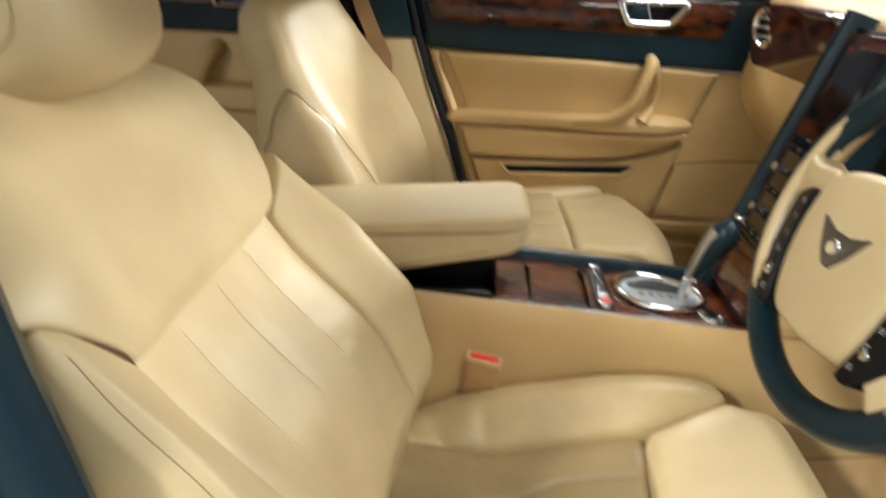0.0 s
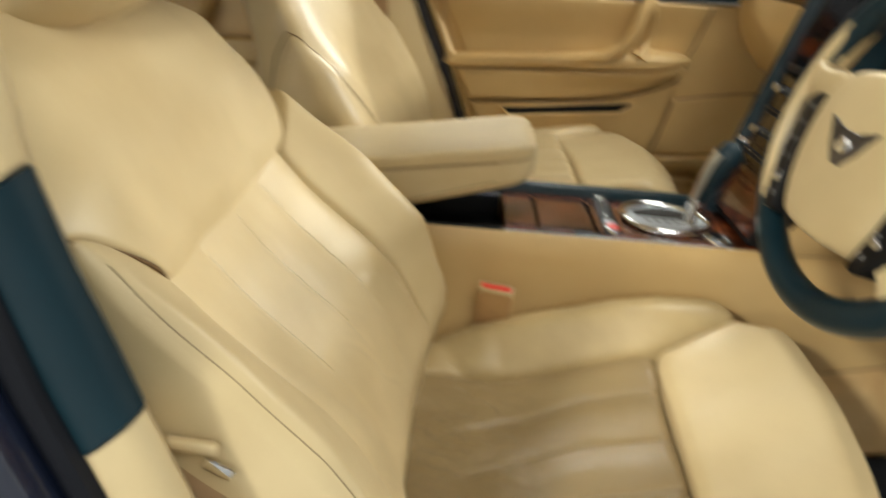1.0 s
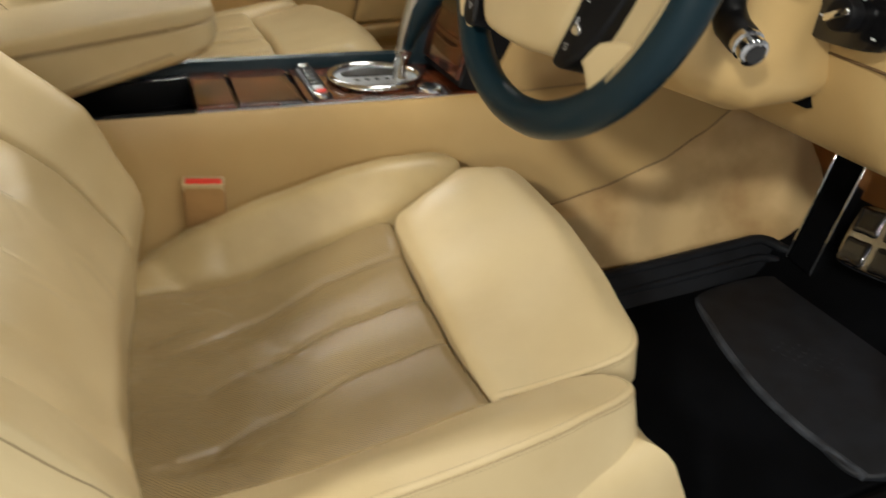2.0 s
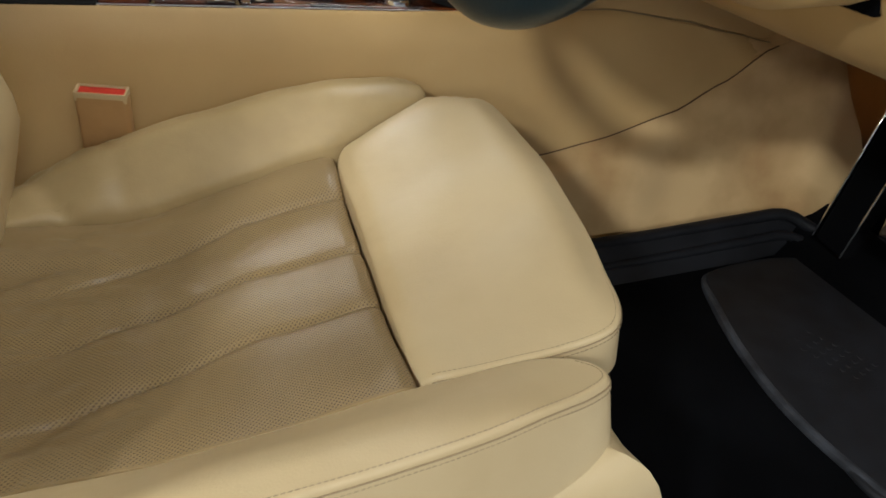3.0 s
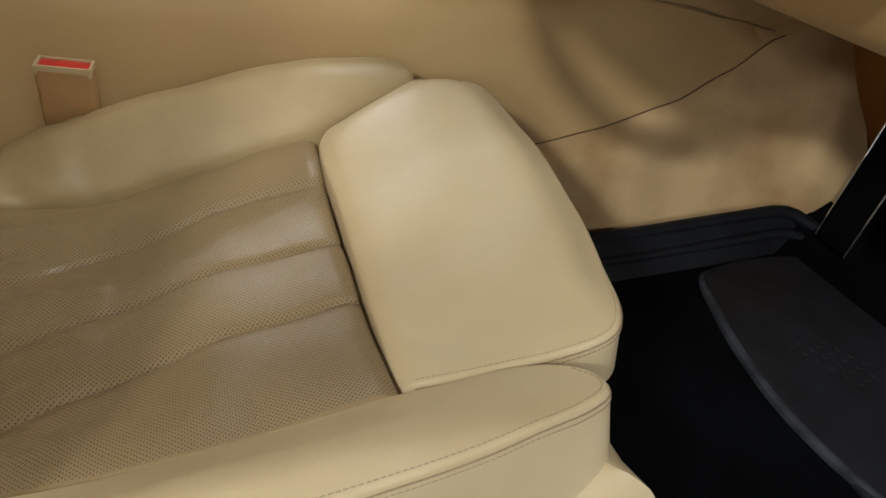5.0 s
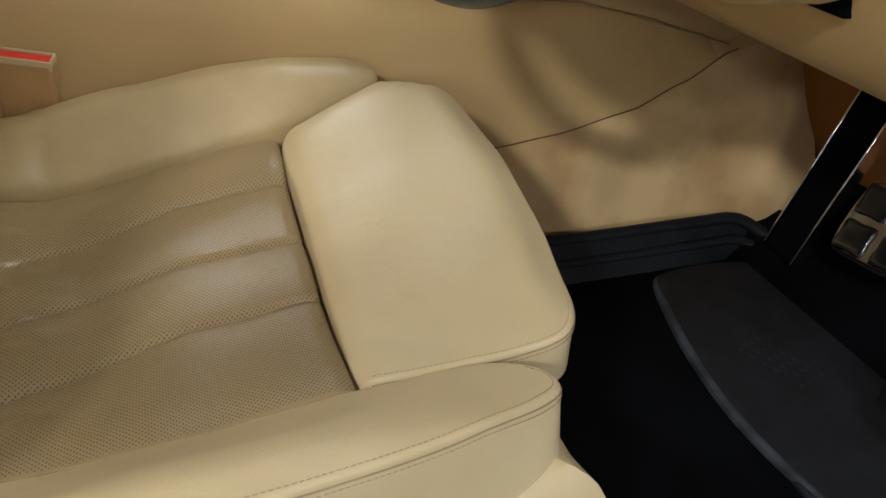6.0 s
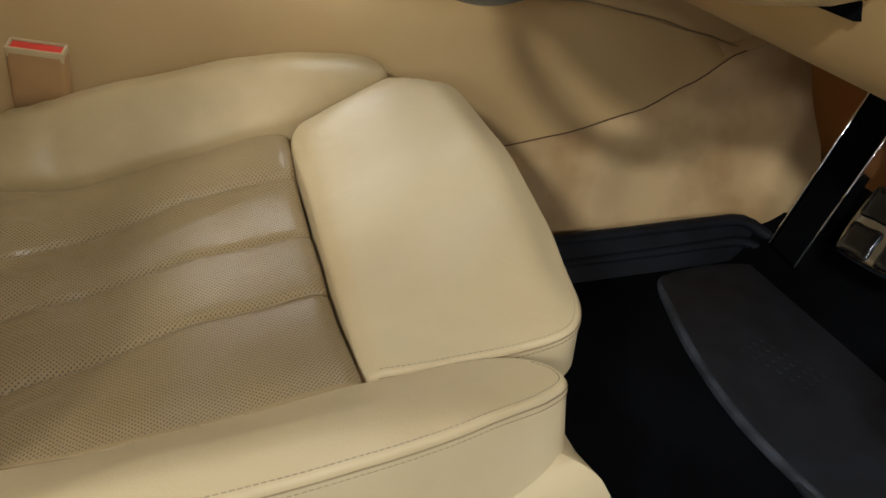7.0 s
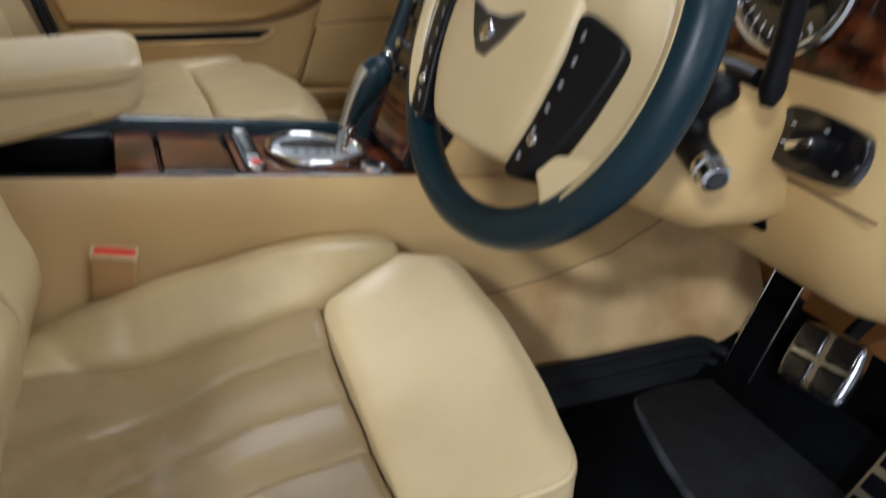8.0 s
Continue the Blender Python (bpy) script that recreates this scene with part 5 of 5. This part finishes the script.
        def bins(sv, v):
            """The insert: hollow across, swelling at the lumbar, with stitched flutes."""
            ch = 1e9
            for c in (-0.106, 0.002, 0.110):
                ch = min(ch, abs(v - c))
            show = smoothstep(0.10, 0.22, sv) * smoothstep(0.388, 0.375, sv)
            up = smoothstep(0.16, 0.38, sv)
            return -0.006 - 1.1 * tuck(sv) + 0.014 * smoothstep(0.0, 0.16, sv) - 0.016 * up + 0.016 * smoothstep(0.10, 0.205, abs(v)) * (1 - 0.3 * up) - (0.0010 * math.exp(-(ch / 0.0022) ** 2) - 0.0003 * min(1, ch / 0.030) ** 0.6) * show + 0.006 * math.exp(-((sv - 0.15) / 0.08) ** 2) \
                + 0.0022 * noise.noise(Vector((sv * 11, v * 11, 5.5))) + 0.0008 * noise.noise(Vector((sv * 40, v * 30, 2.5))) - 0.0009 * crease(sv * 9, v * 13 + cy, 6.6) * smoothstep(0.30, 0.12, sv)
        P("back_insert", quilt(-0.06, 0.398, -0.204, 0.204, 100, 150, bins, -0.12, B, 0.004), HIDE, "fluted saffron leather back insert")
        for c in (-0.106, 0.002, 0.110):
            P("stitching", stitches([B(0.19 + 0.19 * i / 60, c + 0.0032, bins(0.19 + 0.19 * i / 60, c + 0.0032) + 0.0003) for i in range(61)]), THREAD)["kind"] = "stuff"
        for side in (1, -1):
            def btop(sv, v):
                w = (abs(v) - 0.203) / 0.094
                flat_side = side < 0
                c = lerp_table(NEAR_CREST if flat_side else CREST, sv) - 1.1 * tuck(sv)
                base = bins(sv, 0.200)
                rise = smoothstep(-0.35, 0.90, w) if flat_side else smoothstep(-0.15, 0.66, w)
                return base + (c - base) * rise - (0.022 * smoothstep(0.80, 1.10, w) if flat_side else 0.050 * smoothstep(0.60, 1.08, w))
            o = [(-0.06, 0.206), (0.05, 0.206), (0.18, 0.206), (0.28, 0.206), (0.340, 0.206), (0.380, 0.207), (0.396, 0.214), (0.416, 0.231), (0.440, 0.252), (0.462, 0.272), (0.462, 0.290), (0.35, 0.300), (0.2, 0.300), (0.08, 0.295), (-0.02, 0.284), (-0.05, 0.272), (-0.06, 0.25)]
            P("back_bolster", slab(spline([(a, b * side) for a, b in o], 140), -0.124, btop, 0.005, B, rings=12), HIDE, "saffron leather back bolster")
            if side < 0:
                line = spline([(-0.02, -0.282, 0), (0.08, -0.2952, 0), (0.2, -0.3002, 0), (0.35, -0.3002, 0), (0.44, -0.294, 0)], 50, False)
                P("piping", tube([B(q.x, q.y * 0.965, btop(q.x, q.y * 0.965) - 0.0003) for q in line], 0.0008, 6), SEAM, "brown piping")

        def ytop(sv, v):
            """The yoke lies over the insert with a soft lip and fills out towards the shoulders."""
            a = abs(v)
            lip = bins(0.385, min(a, 0.2)) + 0.014
            full = 0.030 + 0.014 * smoothstep(0.10, 0.2, a) * smoothstep(0.62, 0.45, sv) + 0.004 * math.sin(sv * 12)
            return lip + (full - lip) * smoothstep(0.385, 0.530, sv) + 0.010 * smoothstep(0.19, 0.25, a) * smoothstep(0.56, 0.44, sv) - 0.022 * smoothstep(0.22, 0.30, a) - 0.02 * smoothstep(0.58, 0.67, sv) - 0.012 * smoothstep(0.425, 0.3875, sv) ** 2 * smoothstep(0.23, 0.19, a)
        half = [(0.3875, 0.0), (0.3875, 0.08), (0.3885, 0.15), (0.390, 0.185), (0.400, 0.212), (0.420, 0.2305), (0.444, 0.2515), (0.466, 0.2715), (0.480, 0.292), (0.505, 0.293), (0.550, 0.270), (0.60, 0.232), (0.640, 0.180), (0.662, 0.11), (0.668, 0.0)]
        o = half + [(a, -b) for a, b in reversed(half[1:-1])]
        P("shoulder_yoke", slab(spline(o, 170), -0.124, ytop, 0.005, B, rings=16), HIDE, "smooth saffron leather shoulder yoke")

        arc = spline([(0.3885, 0.196, 0), (0.399, 0.2125, 0), (0.4185, 0.2310, 0), (0.4425, 0.2520, 0), (0.4645, 0.272, 0), (0.479, 0.292, 0)], 34, False)
        P("seam", tube([B(q.x, -q.y, ytop(q.x, q.y) - 0.0045) for q in arc], [0.0005 + 0.0014 * smoothstep(0, 8, i) for i in range(34)], 6), PIPING, "dark shoulder seam")

    def plump_back():
        """A full backrest seen from its inboard side: one padded body, a swelling bolster under the yoke and its seams."""
        def body(sv, th):
            hw = lerp_table([(-0.06, 0.255), (0.10, 0.278), (0.30, 0.286), (0.42, 0.280), (0.50, 0.262), (0.57, 0.228), (0.62, 0.180), (0.650, 0.120), (0.664, 0.054), (0.668, 0.012)], sv)
            thick = lerp_table([(-0.06, 0.5), (0.45, 1.0), (0.58, 0.95), (0.63, 0.75), (0.655, 0.45), (0.668, 0.10)], sv)
            c, q = math.cos(th), math.sin(th)
            v = hw * math.copysign(abs(c) ** 0.58, c)
            n = -0.045 - 1.1 * max(0.0, 0.03 - sv) + (0.070 if q > 0 else 0.150) * thick * math.copysign(abs(q) ** 0.72, q)
            if q > 0:
                n += (0.016 * math.exp(-((abs(v) - 0.215) / 0.060) ** 2) - 0.008 * math.exp(-(v / 0.14) ** 2)) * smoothstep(0.46, 0.30, sv) * smoothstep(0.0, 0.12, sv)
                n += 0.006 * math.exp(-((sv - 0.17) / 0.09) ** 2) * q
                n += 0.20 * max(0.0, lerp_table(CREST, sv)) * smoothstep(0.50, 0.40, sv) * math.exp(-((v + 0.235) / 0.060) ** 2)
                n += 0.050 * smoothstep(0.20, -0.24, v) * q
            deg = math.degrees(th)
            deg = deg - 360 if deg > 180 else deg
            if -92 < deg < 41:
                swell = 0.009 * smoothstep(arch(deg) + 0.002, arch(deg) - 0.030, sv) * smoothstep(41, 30, deg) * smoothstep(-92, -70, deg)
                v += swell * c
                n += swell * max(0.0, q)
            return B(sv, v, n)

        def arch(deg):
            """Height of the seam between bolster and yoke, by the angle round the side."""
            return lerp_table([(-76, 0.318), (-60, 0.386), (-44, 0.434), (-28, 0.462), (-12, 0.470), (2, 0.464), (14, 0.444), (26, 0.404), (36, 0.352)], deg)
        svs = [-0.06 + 0.66 * i / 70 for i in range(71)] + [0.60 + 0.068 * math.sin(math.pi / 2 * i / 14) for i in range(1, 15)]
        P("back_body", loft([[body(sv, 2 * math.pi * i / 120) for i in range(120)] for sv in svs]), HIDE, "saffron leather backrest")
        out = lambda sv, deg, d: (lambda p, a, b: p + ((b - p).cross(a - p)).normalized() * d)(body(sv, radians(deg)), body(sv + 0.004, radians(deg)), body(sv, radians(deg + 2)))
        P("seam", tube([out(arch(d), d, 0.0002) for d in [-76 + 112 * i / 48 for i in range(49)]], [0.0008 + 0.0013 * math.sin(math.pi * i / 48) for i in range(49)], 6), PIPING, "dark shoulder seam")
        side = [0.352 - 0.30 * i / 50 for i in range(51)]
        P("seam", tube([out(sv, 36 + 16 * smoothstep(0.36, 0.1, sv), 0.0003) for sv in side], 0.0009, 6), PIPING, "dark insert seam")
        P("stitching", stitches([out(sv, 33 + 16 * smoothstep(0.36, 0.1, sv), 0.0003) for sv in side]), THREAD)["kind"] = "stuff"

    if puff:
        plump_back()
    else:
        panelled_back()
    # headrest on two posts
    hs, hn, ha = rest
    hm = Matrix.Translation(B(hs, 0, hn)) @ pose(0, 0, 0, 0, ha, 0)
    P("headrest", egg(0, 0, 0, 0.088, 0.135, 0.138, 0.62, m=hm), HIDE, "padded saffron leather headrest")
    for v in (-1, 1):
        loop = []
        for i in range(60):
            t = 2 * math.pi * i / 60
            pw = lambda c: math.copysign(abs(c) ** 0.62, c)
            f = 0.126 / 0.135
            k = (1 - f ** (2 / 0.62)) ** 0.31
            loop.append(hm @ Vector((0.0885 * k * pw(math.cos(t)), v * 0.126, 0.1385 * k * pw(math.sin(t)))))
        if not puff:
            under(d, part("piping", tube(loop, 0.0007, 6, True), SEAM))
        post_ = part("post", tube([B(0.60, v * 0.062, -0.045), B(0.70, v * 0.062, hn - 0.03)], 0.007, 12), CHROME, None, "chrome headrest post")
        under(d, post_)
    return d


car_seat(0.80, 1, 0.0, 0.0, 36, (0.757, 0.052, -27), "saffron leather driver's seat with punched cushion, worn")
car_seat(1.67, -1, -0.070, 0.088, 30, (0.735, 0.098, -5), "saffron leather passenger seat beside the far door", 0.05, 0.02)


# ---- belt buckle, belts ----
def buckle():
    d = thing("belt_buckle", "saffron seat belt buckle with red button", "buckle", (0.055, 1.105, 0.45))
    P = lambda name, bm, mat, label="": under(d, part(name, bm, mat, None, label))
    m = Matrix.Translation((0.060, 1.103, 0.566)) @ pose(0, 0, 0, 8, 6, -10)
    P("case", rbox(-0.029, 0.029, -0.0115, 0.0115, -0.066, 0.0565, 0.005, 3, m), BUCKLE, "tan buckle case")
    for x0, x1, y0, y1 in ((-0.0285, 0.0285, -0.0112, -0.0088), (-0.0285, 0.0285, 0.0088, 0.0112), (-0.0285, -0.0255, -0.009, 0.009), (0.0255, 0.0285, -0.009, 0.009)):
        P("rim", rbox(x0, x1, y0, y1, 0.048, 0.0595, 0.001, 2, m), HIDE, "pale rim round the button")
    P("button", rbox(-0.0252, 0.0252, -0.0086, 0.0086, 0.045, 0.0575, 0.0015, 2, m), RED, "bright red release button")
    P("stalk", rbox(-0.018, 0.018, -0.006, 0.006, -0.20, -0.055, 0.003, 2, m), BLACK, "black buckle stalk")


buckle()


def belt(name_label, pts, width_dir, w=0.024):
    d = thing("seat_belt", name_label, "seat belt", pts[0], group="front belts")
    rings = []
    for q in spline(pts, 30, False):
        a = Vector(width_dir).normalized() * w
        n = Vector((0, 0.0012, 0))
        rings.append([q - a - n, q + a - n, q + a + n, q - a + n])
    under(d, part("webbing", loft(rings), BELT, None, "tan woven webbing"))
    return d


b1 = belt("tan seat belt hanging beside the door pillar", [(-0.40, 0.497, 1.15), (-0.350, 0.498, 0.98), (-0.312, 0.50, 0.89), (-0.240, 0.50, 0.765), (-0.15, 0.495, 0.60), (-0.06, 0.485, 0.44)], (1, 0.1, 0.5), 0.022)
tng = part("tongue", rbox(-0.022, 0.022, -0.005, 0.005, -0.006, 0.006, 0.004, 3, Matrix.Translation((-0.210, 0.492, 0.782)) @ pose(0, 0, 0, 0, 8, 0)), HIDE, None, "saffron belt tongue")
under(b1, tng)
under(b1, part("tongue_plate", rbox(-0.004, 0.022, -0.002, 0.002, -0.012, 0.0, 0.002, 2, Matrix.Translation((-0.196, 0.492, 0.768)) @ pose(0, 0, 0, 0, 30, 0)), CHROME, None, "chrome tongue plate"))
belt("tan seat belt along the far door pillar", [(-0.335, 1.880, 1.33), (-0.285, 1.880, 1.164), (-0.266, 1.880, 1.107), (-0.236, 1.880, 1.039), (-0.212, 1.880, 0.985), (-0.220, 1.880, 0.90), (-0.26, 1.880, 0.76), (-0.28, 1.880, 0.60), (-0.28, 1.880, 0.42)], (1, 0, 0.3), 0.0185)


# ---- driver's footwell ----
def mat():
    d = thing("rubber_mat", "black rubber floor mat with raised heel pad", "mat", (0.8, 0.78, FLOOR))
    P = lambda name, bm, m, label="": under(d, part(name, bm, m, None, label))

    def rect(x0, x1, y0, y1, n=14):
        k = []
        for a, b, c, e in ((x0, y0, x1, y0), (x1, y0, x1, y1), (x1, y1, x0, y1), (x0, y1, x0, y0)):
            k += [(a + (c - a) * i / n, b + (e - b) * i / n) for i in range(n)]
        return k
    I = lambda a, b, h: Vector((a, b, h))
    P("tray", slab(rect(0.36, 1.13, 0.51, 1.02), FLOOR + 0.001, lambda a, b: FLOOR + 0.012 + 0.07 * smoothstep(1.0, 1.13, a) ** 2, 0.008, I, rings=8), RUBBER, "black rubber tray")
    # raised lip beside the tunnel: two folds
    for y, z, r in ((1.012, 0.350, 0.010), (0.990, 0.322, 0.008)):
        pts = [(0.40, y, z - 0.005), (0.60, y + 0.004, z), (0.80, y + 0.002, z), (0.98, y, z + 0.004), (1.05, y - 0.006, z + 0.006), (1.09, y - 0.03, z - 0.012), (1.11, y - 0.07, z - 0.02)]
        P("lip", tube(spline(pts, 40, False), r, 10), RUBBER_LIP)
    rings = []
    for i in range(30):
        x = 0.40 + 0.68 * i / 29
        rings.append([Vector((x, y, z)) for y, z in ((0.965, FLOOR + 0.008), (0.985, 0.318), (1.008, 0.352), (1.016, 0.352), (1.024, 0.30), (1.02, FLOOR + 0.004))])
    P("side_wall", loft(rings), RUBBER_LIP)
    pad = [(0.868, 0.945), (0.838, 0.87), (0.815, 0.79), (0.800, 0.70), (0.800, 0.62), (0.815, 0.518), (1.02, 0.518), (1.050, 0.62), (1.080, 0.70), (1.092, 0.79), (1.094, 0.87), (1.085, 0.925), (1.02, 0.958), (0.93, 0.962)]
    P("heel_pad", slab(spline(pad, 80), FLOOR + 0.008, lambda a, b: FLOOR + 0.0195, 0.006, I, rings=8), RUBBER_PAD, "raised heel pad")
    edge = spline([(0.925, 0.958, 0), (0.868, 0.945, 0), (0.838, 0.87, 0), (0.815, 0.79, 0), (0.800, 0.70, 0), (0.800, 0.62, 0), (0.813, 0.522, 0)], 50, False)
    P("pad_edge", tube([(q.x, q.y, FLOOR + 0.0125) for q in edge], [0.0095 * smoothstep(-3, 14, i) for i in range(50)], 10, flat=0.8), RUBBER_EDGE, "scuffed pad edge")
    for k in range(6):
        for q in range(4):
            P("pad_mark", rbox(-0.0032, 0.0032, -0.0032, 0.0032, 0.018, 0.0199, 0.0006, 1, Matrix.Translation((0.885 + 0.007 * k + 0.014 * q, 0.775 - 0.016 * k + 0.004 * q, FLOOR))), RUBBER_PAD)


mat()


def brake():
    d = thing("brake_pedal", "alloy brake pedal with black rubber pads", "pedal", (0.985, 0.722, 0.52))
    P = lambda name, bm, m, label="": under(d, part(name, bm, m, None, label))
    m = Matrix.Translation((0.975, 0.722, 0.522)) @ pose(0, 0, 0, 0, -62, 0) @ pose(0, 0, 0, 0, 0, 8)
    pl = lambda a, b, h: m @ Vector((a, b, h))
    out = spline([(-0.050, -0.040, 0), (-0.050, 0.038, 0), (-0.034, 0.051, 0), (0.026, 0.051, 0), (0.046, 0.038, 0), (0.046, -0.038, 0), (0.026, -0.051, 0), (-0.034, -0.051, 0)], 48)
    P("plate", slab([(q.x, q.y) for q in out], -0.012, lambda a, b: 0.008, 0.007, pl, rings=4), PEDAL, "polished alloy pedal plate")
    for a in (-0.026, 0.022):
        for b in (-0.0255, 0.0255):
            pad = spline([(a - 0.0195, b - 0.0200, 0), (a - 0.0195, b, 0), (a - 0.0195, b + 0.0200, 0), (a, b + 0.0205, 0), (a + 0.0185, b + 0.0200, 0), (a + 0.0185, b, 0), (a + 0.0185, b - 0.0200, 0), (a, b - 0.0205, 0)], 24)
            P("pad", slab([(q.x, q.y) for q in pad], 0.004, lambda x, y: 0.0115, 0.0035, pl, rings=3), GLOSS, "glossy black rubber pad")
    P("arm", tube([(0.985, 0.722, 0.53), (1.06, 0.722, 0.60), (1.12, 0.722, 0.74)], 0.012), BLACK, "black pedal arm")


brake()


def accelerator():
    d = thing("accelerator_pedal", "alloy accelerator pedal with black rubber pads", "pedal", (1.0, 0.58, 0.42))
    P = lambda name, bm, m, label="": under(d, part(name, bm, m, None, label))
    m = Matrix.Translation((1.0, 0.585, 0.42)) @ pose(0, 0, 0, 0, -58, 0)
    P("plate", rbox(-0.09, 0.08, -0.028, 0.028, -0.006, 0.006, 0.005, 3, m), SATIN, "satin alloy pedal plate")
    for k in range(4):
        P("pad", rbox(-0.08 + 0.04 * k, -0.052 + 0.04 * k, -0.021, 0.021, 0.004, 0.0095, 0.002, 2, m), RUBBER, "black rubber pad")
    P("arm", tube([m @ Vector((0, 0, -0.006)), (1.10, 0.585, 0.46), (1.15, 0.585, 0.55)], 0.010), BLACK, "black pedal arm")


accelerator()


def footrest():
    d = thing("footrest", "black rubber footrest with bright edges", "footrest", (1.04, 0.885, 0.33))
    P = lambda name, bm, m, label="": under(d, part(name, bm, m, None, label))
    m = Matrix.Translation((1.045, 0.885, 0.36)) @ pose(0, 0, 0, 0, 8, 0) @ pose(0, 0, 0, 5, 0, 0)
    P("plate", rbox(-0.012, 0.014, -0.018, 0.038, 0.0, 0.27, 0.006, 3, m), RUBBER, "black rubber plate")
    for y in (-0.019, 0.039):
        P("edge", rbox(-0.016, 0.010, y - 0.0015, y + 0.0015, 0.002, 0.26, 0.001, 1, m), CHROME, "bright metal edge")


footrest()


# ---- what shows beyond the far windows ----
def beyond():
    d = thing("stone_wall", "rough grey low wall in the hall", "wall", (0, 5.2, 0), kind="structure")
    rings = []
    for i in range(80):
        x = -5.5 + 11.0 * i / 79
        t = 1.255 + 0.012 * noise.noise(Vector((x * 3, 0.4, 2))) + 0.012 * noise.noise(Vector((x * 9, 1.4, 2)))
        rings.append([Vector((x, y, z)) for y, z in ((5.0, 0.0), (5.0 + 0.03 * noise.noise(Vector((x * 5, 9, 1))), t - 0.1), (5.06, t), (5.3, t), (5.35, 0.0))])
    under(d, part("wall_face", loft(rings), BLOCK))
    rows = ((-1.97, 4.5, 0.11, 0.9, 2.1, ORANGE, "red_banner", "narrow red banner on a stand", "banner"), (-0.36, 4.5, 0.13, 1.35, 2.1, ORANGE, "red_banner", "short red banner on a stand", "banner"),
            (0.396, 4.5, 0.013, 1.28, 2.2, PLASTER, "white_post", "slim pale painted metal post", "post"), (-1.83, 4.55, 0.018, 0.9, 2.2, SATIN, "metal_post", "slim grey metal post", "post"),
            (0.245, 4.7, 0.20, 0.9, 2.1, GLOSS, "dark_cabinet", "tall charcoal cabinet by the wall", "cabinet"), (1.75, 4.7, 0.8, 0.9, 1.5, BLOCK, "grey_cabinet", "mottled grey cabinet by the wall", "cabinet"),
            (-2.7, 4.7, 0.9, 0.9, 1.6, BLOCK, "grey_cabinet", "mottled grey cabinet by the wall", "cabinet"), (-0.75, 4.75, 0.30, 0.9, 1.42, PLASTER, "pale_cabinet", "small pale grey cabinet by the wall", "cabinet"))
    for x, y, w, z0, h, mt, nm, lab, cat in rows:
        o = thing(nm, lab, cat, (x, y, 0))
        under(o, part("body", rbox(x - w / 2, x + w / 2, y - 0.02, y + 0.02, z0, h, 0.004), mt))
        under(o, part("leg", rbox(x - 0.012, x + 0.012, y - 0.012, y + 0.012, 0.02, z0 + 0.01, 0.002), SATIN))
        under(o, part("foot", rbox(x - w / 2 - 0.05, x + w / 2 + 0.05, y - 0.15, y + 0.15, 0.0, 0.025, 0.006), BLACK))
    rnd = random.Random(4)
    x = -3.2
    while x < 2.6:
        w, h = rnd.uniform(0.10, 0.34), rnd.uniform(0.08, 0.34)
        mt = rnd.choice((DARKWALL, BLOCK, PLASTER, SATIN, GLOSS, DARKWALL))
        o = thing("storage_box", "grey storage box standing on the low wall", "box", (x + w / 2, 5.16, 1.24), group="boxes on the wall")
        under(o, part("carton", rbox(x, x + w, 5.08, 5.24, 1.235, 1.245 + h, 0.006), mt))
        under(o, part("lid", rbox(x - 0.006, x + w + 0.006, 5.074, 5.246, 1.245 + h, 1.27 + h, 0.005), PLASTER))
        x += w + rnd.uniform(0.03, 0.25)
    tray = thing("display_shelf", "pale narrow display shelf in the hall", "shelf", (0.35, 4.44, 0))
    under(tray, part("board", rbox(0.25, 0.45, 4.42, 4.46, 1.27, 1.280, 0.002), PLASTER))
    under(tray, part("leg", rbox(0.34, 0.36, 4.43, 4.45, 0.0, 1.27, 0.002), SATIN))


beyond()


def sign():
    d = thing("hall_sign", "black hall sign with white capitals", "sign", (-1.19, 4.42, 0))
    under(d, part("board", rbox(-1.42, -0.95, 4.40, 4.43, 0.9, 1.85, 0.004), GLOSS, None, "black sign board"))
    under(d, part("post", rbox(-1.22, -1.16, 4.43, 4.47, 0.0, 1.0, 0.004), SATIN, None, "metal post"))
    for text, z, size in (("STA", 1.261, 0.124), ("MOTO", 1.152, 0.074)):
        cu = bpy.data.curves.new("letters", "FONT")
        cu.body, cu.size, cu.extrude = text, size, 0.003
        ob = new("letters", cu)
        ob.matrix_world = Matrix.Translation((-1.378, 4.396, z)) @ pose(0, 0, 0, 90, 0, 0)
        cu.materials.append(WHITE)
        under(d, ob)


sign()
# housings over the added lamps, none of them in view
for lx, ly, _, size in LAMPS:
    o = thing("unseen_lamp_housing", "white housing of an unseen, added hall lamp", "lamp", (lx, ly, 3.4), group="ceiling lamps")
    under(o, part("housing", rbox(lx - size * 0.52, lx + size * 0.52, ly - size * 0.3, ly + size * 0.3, 3.34, 3.399, 0.01), WHITE))
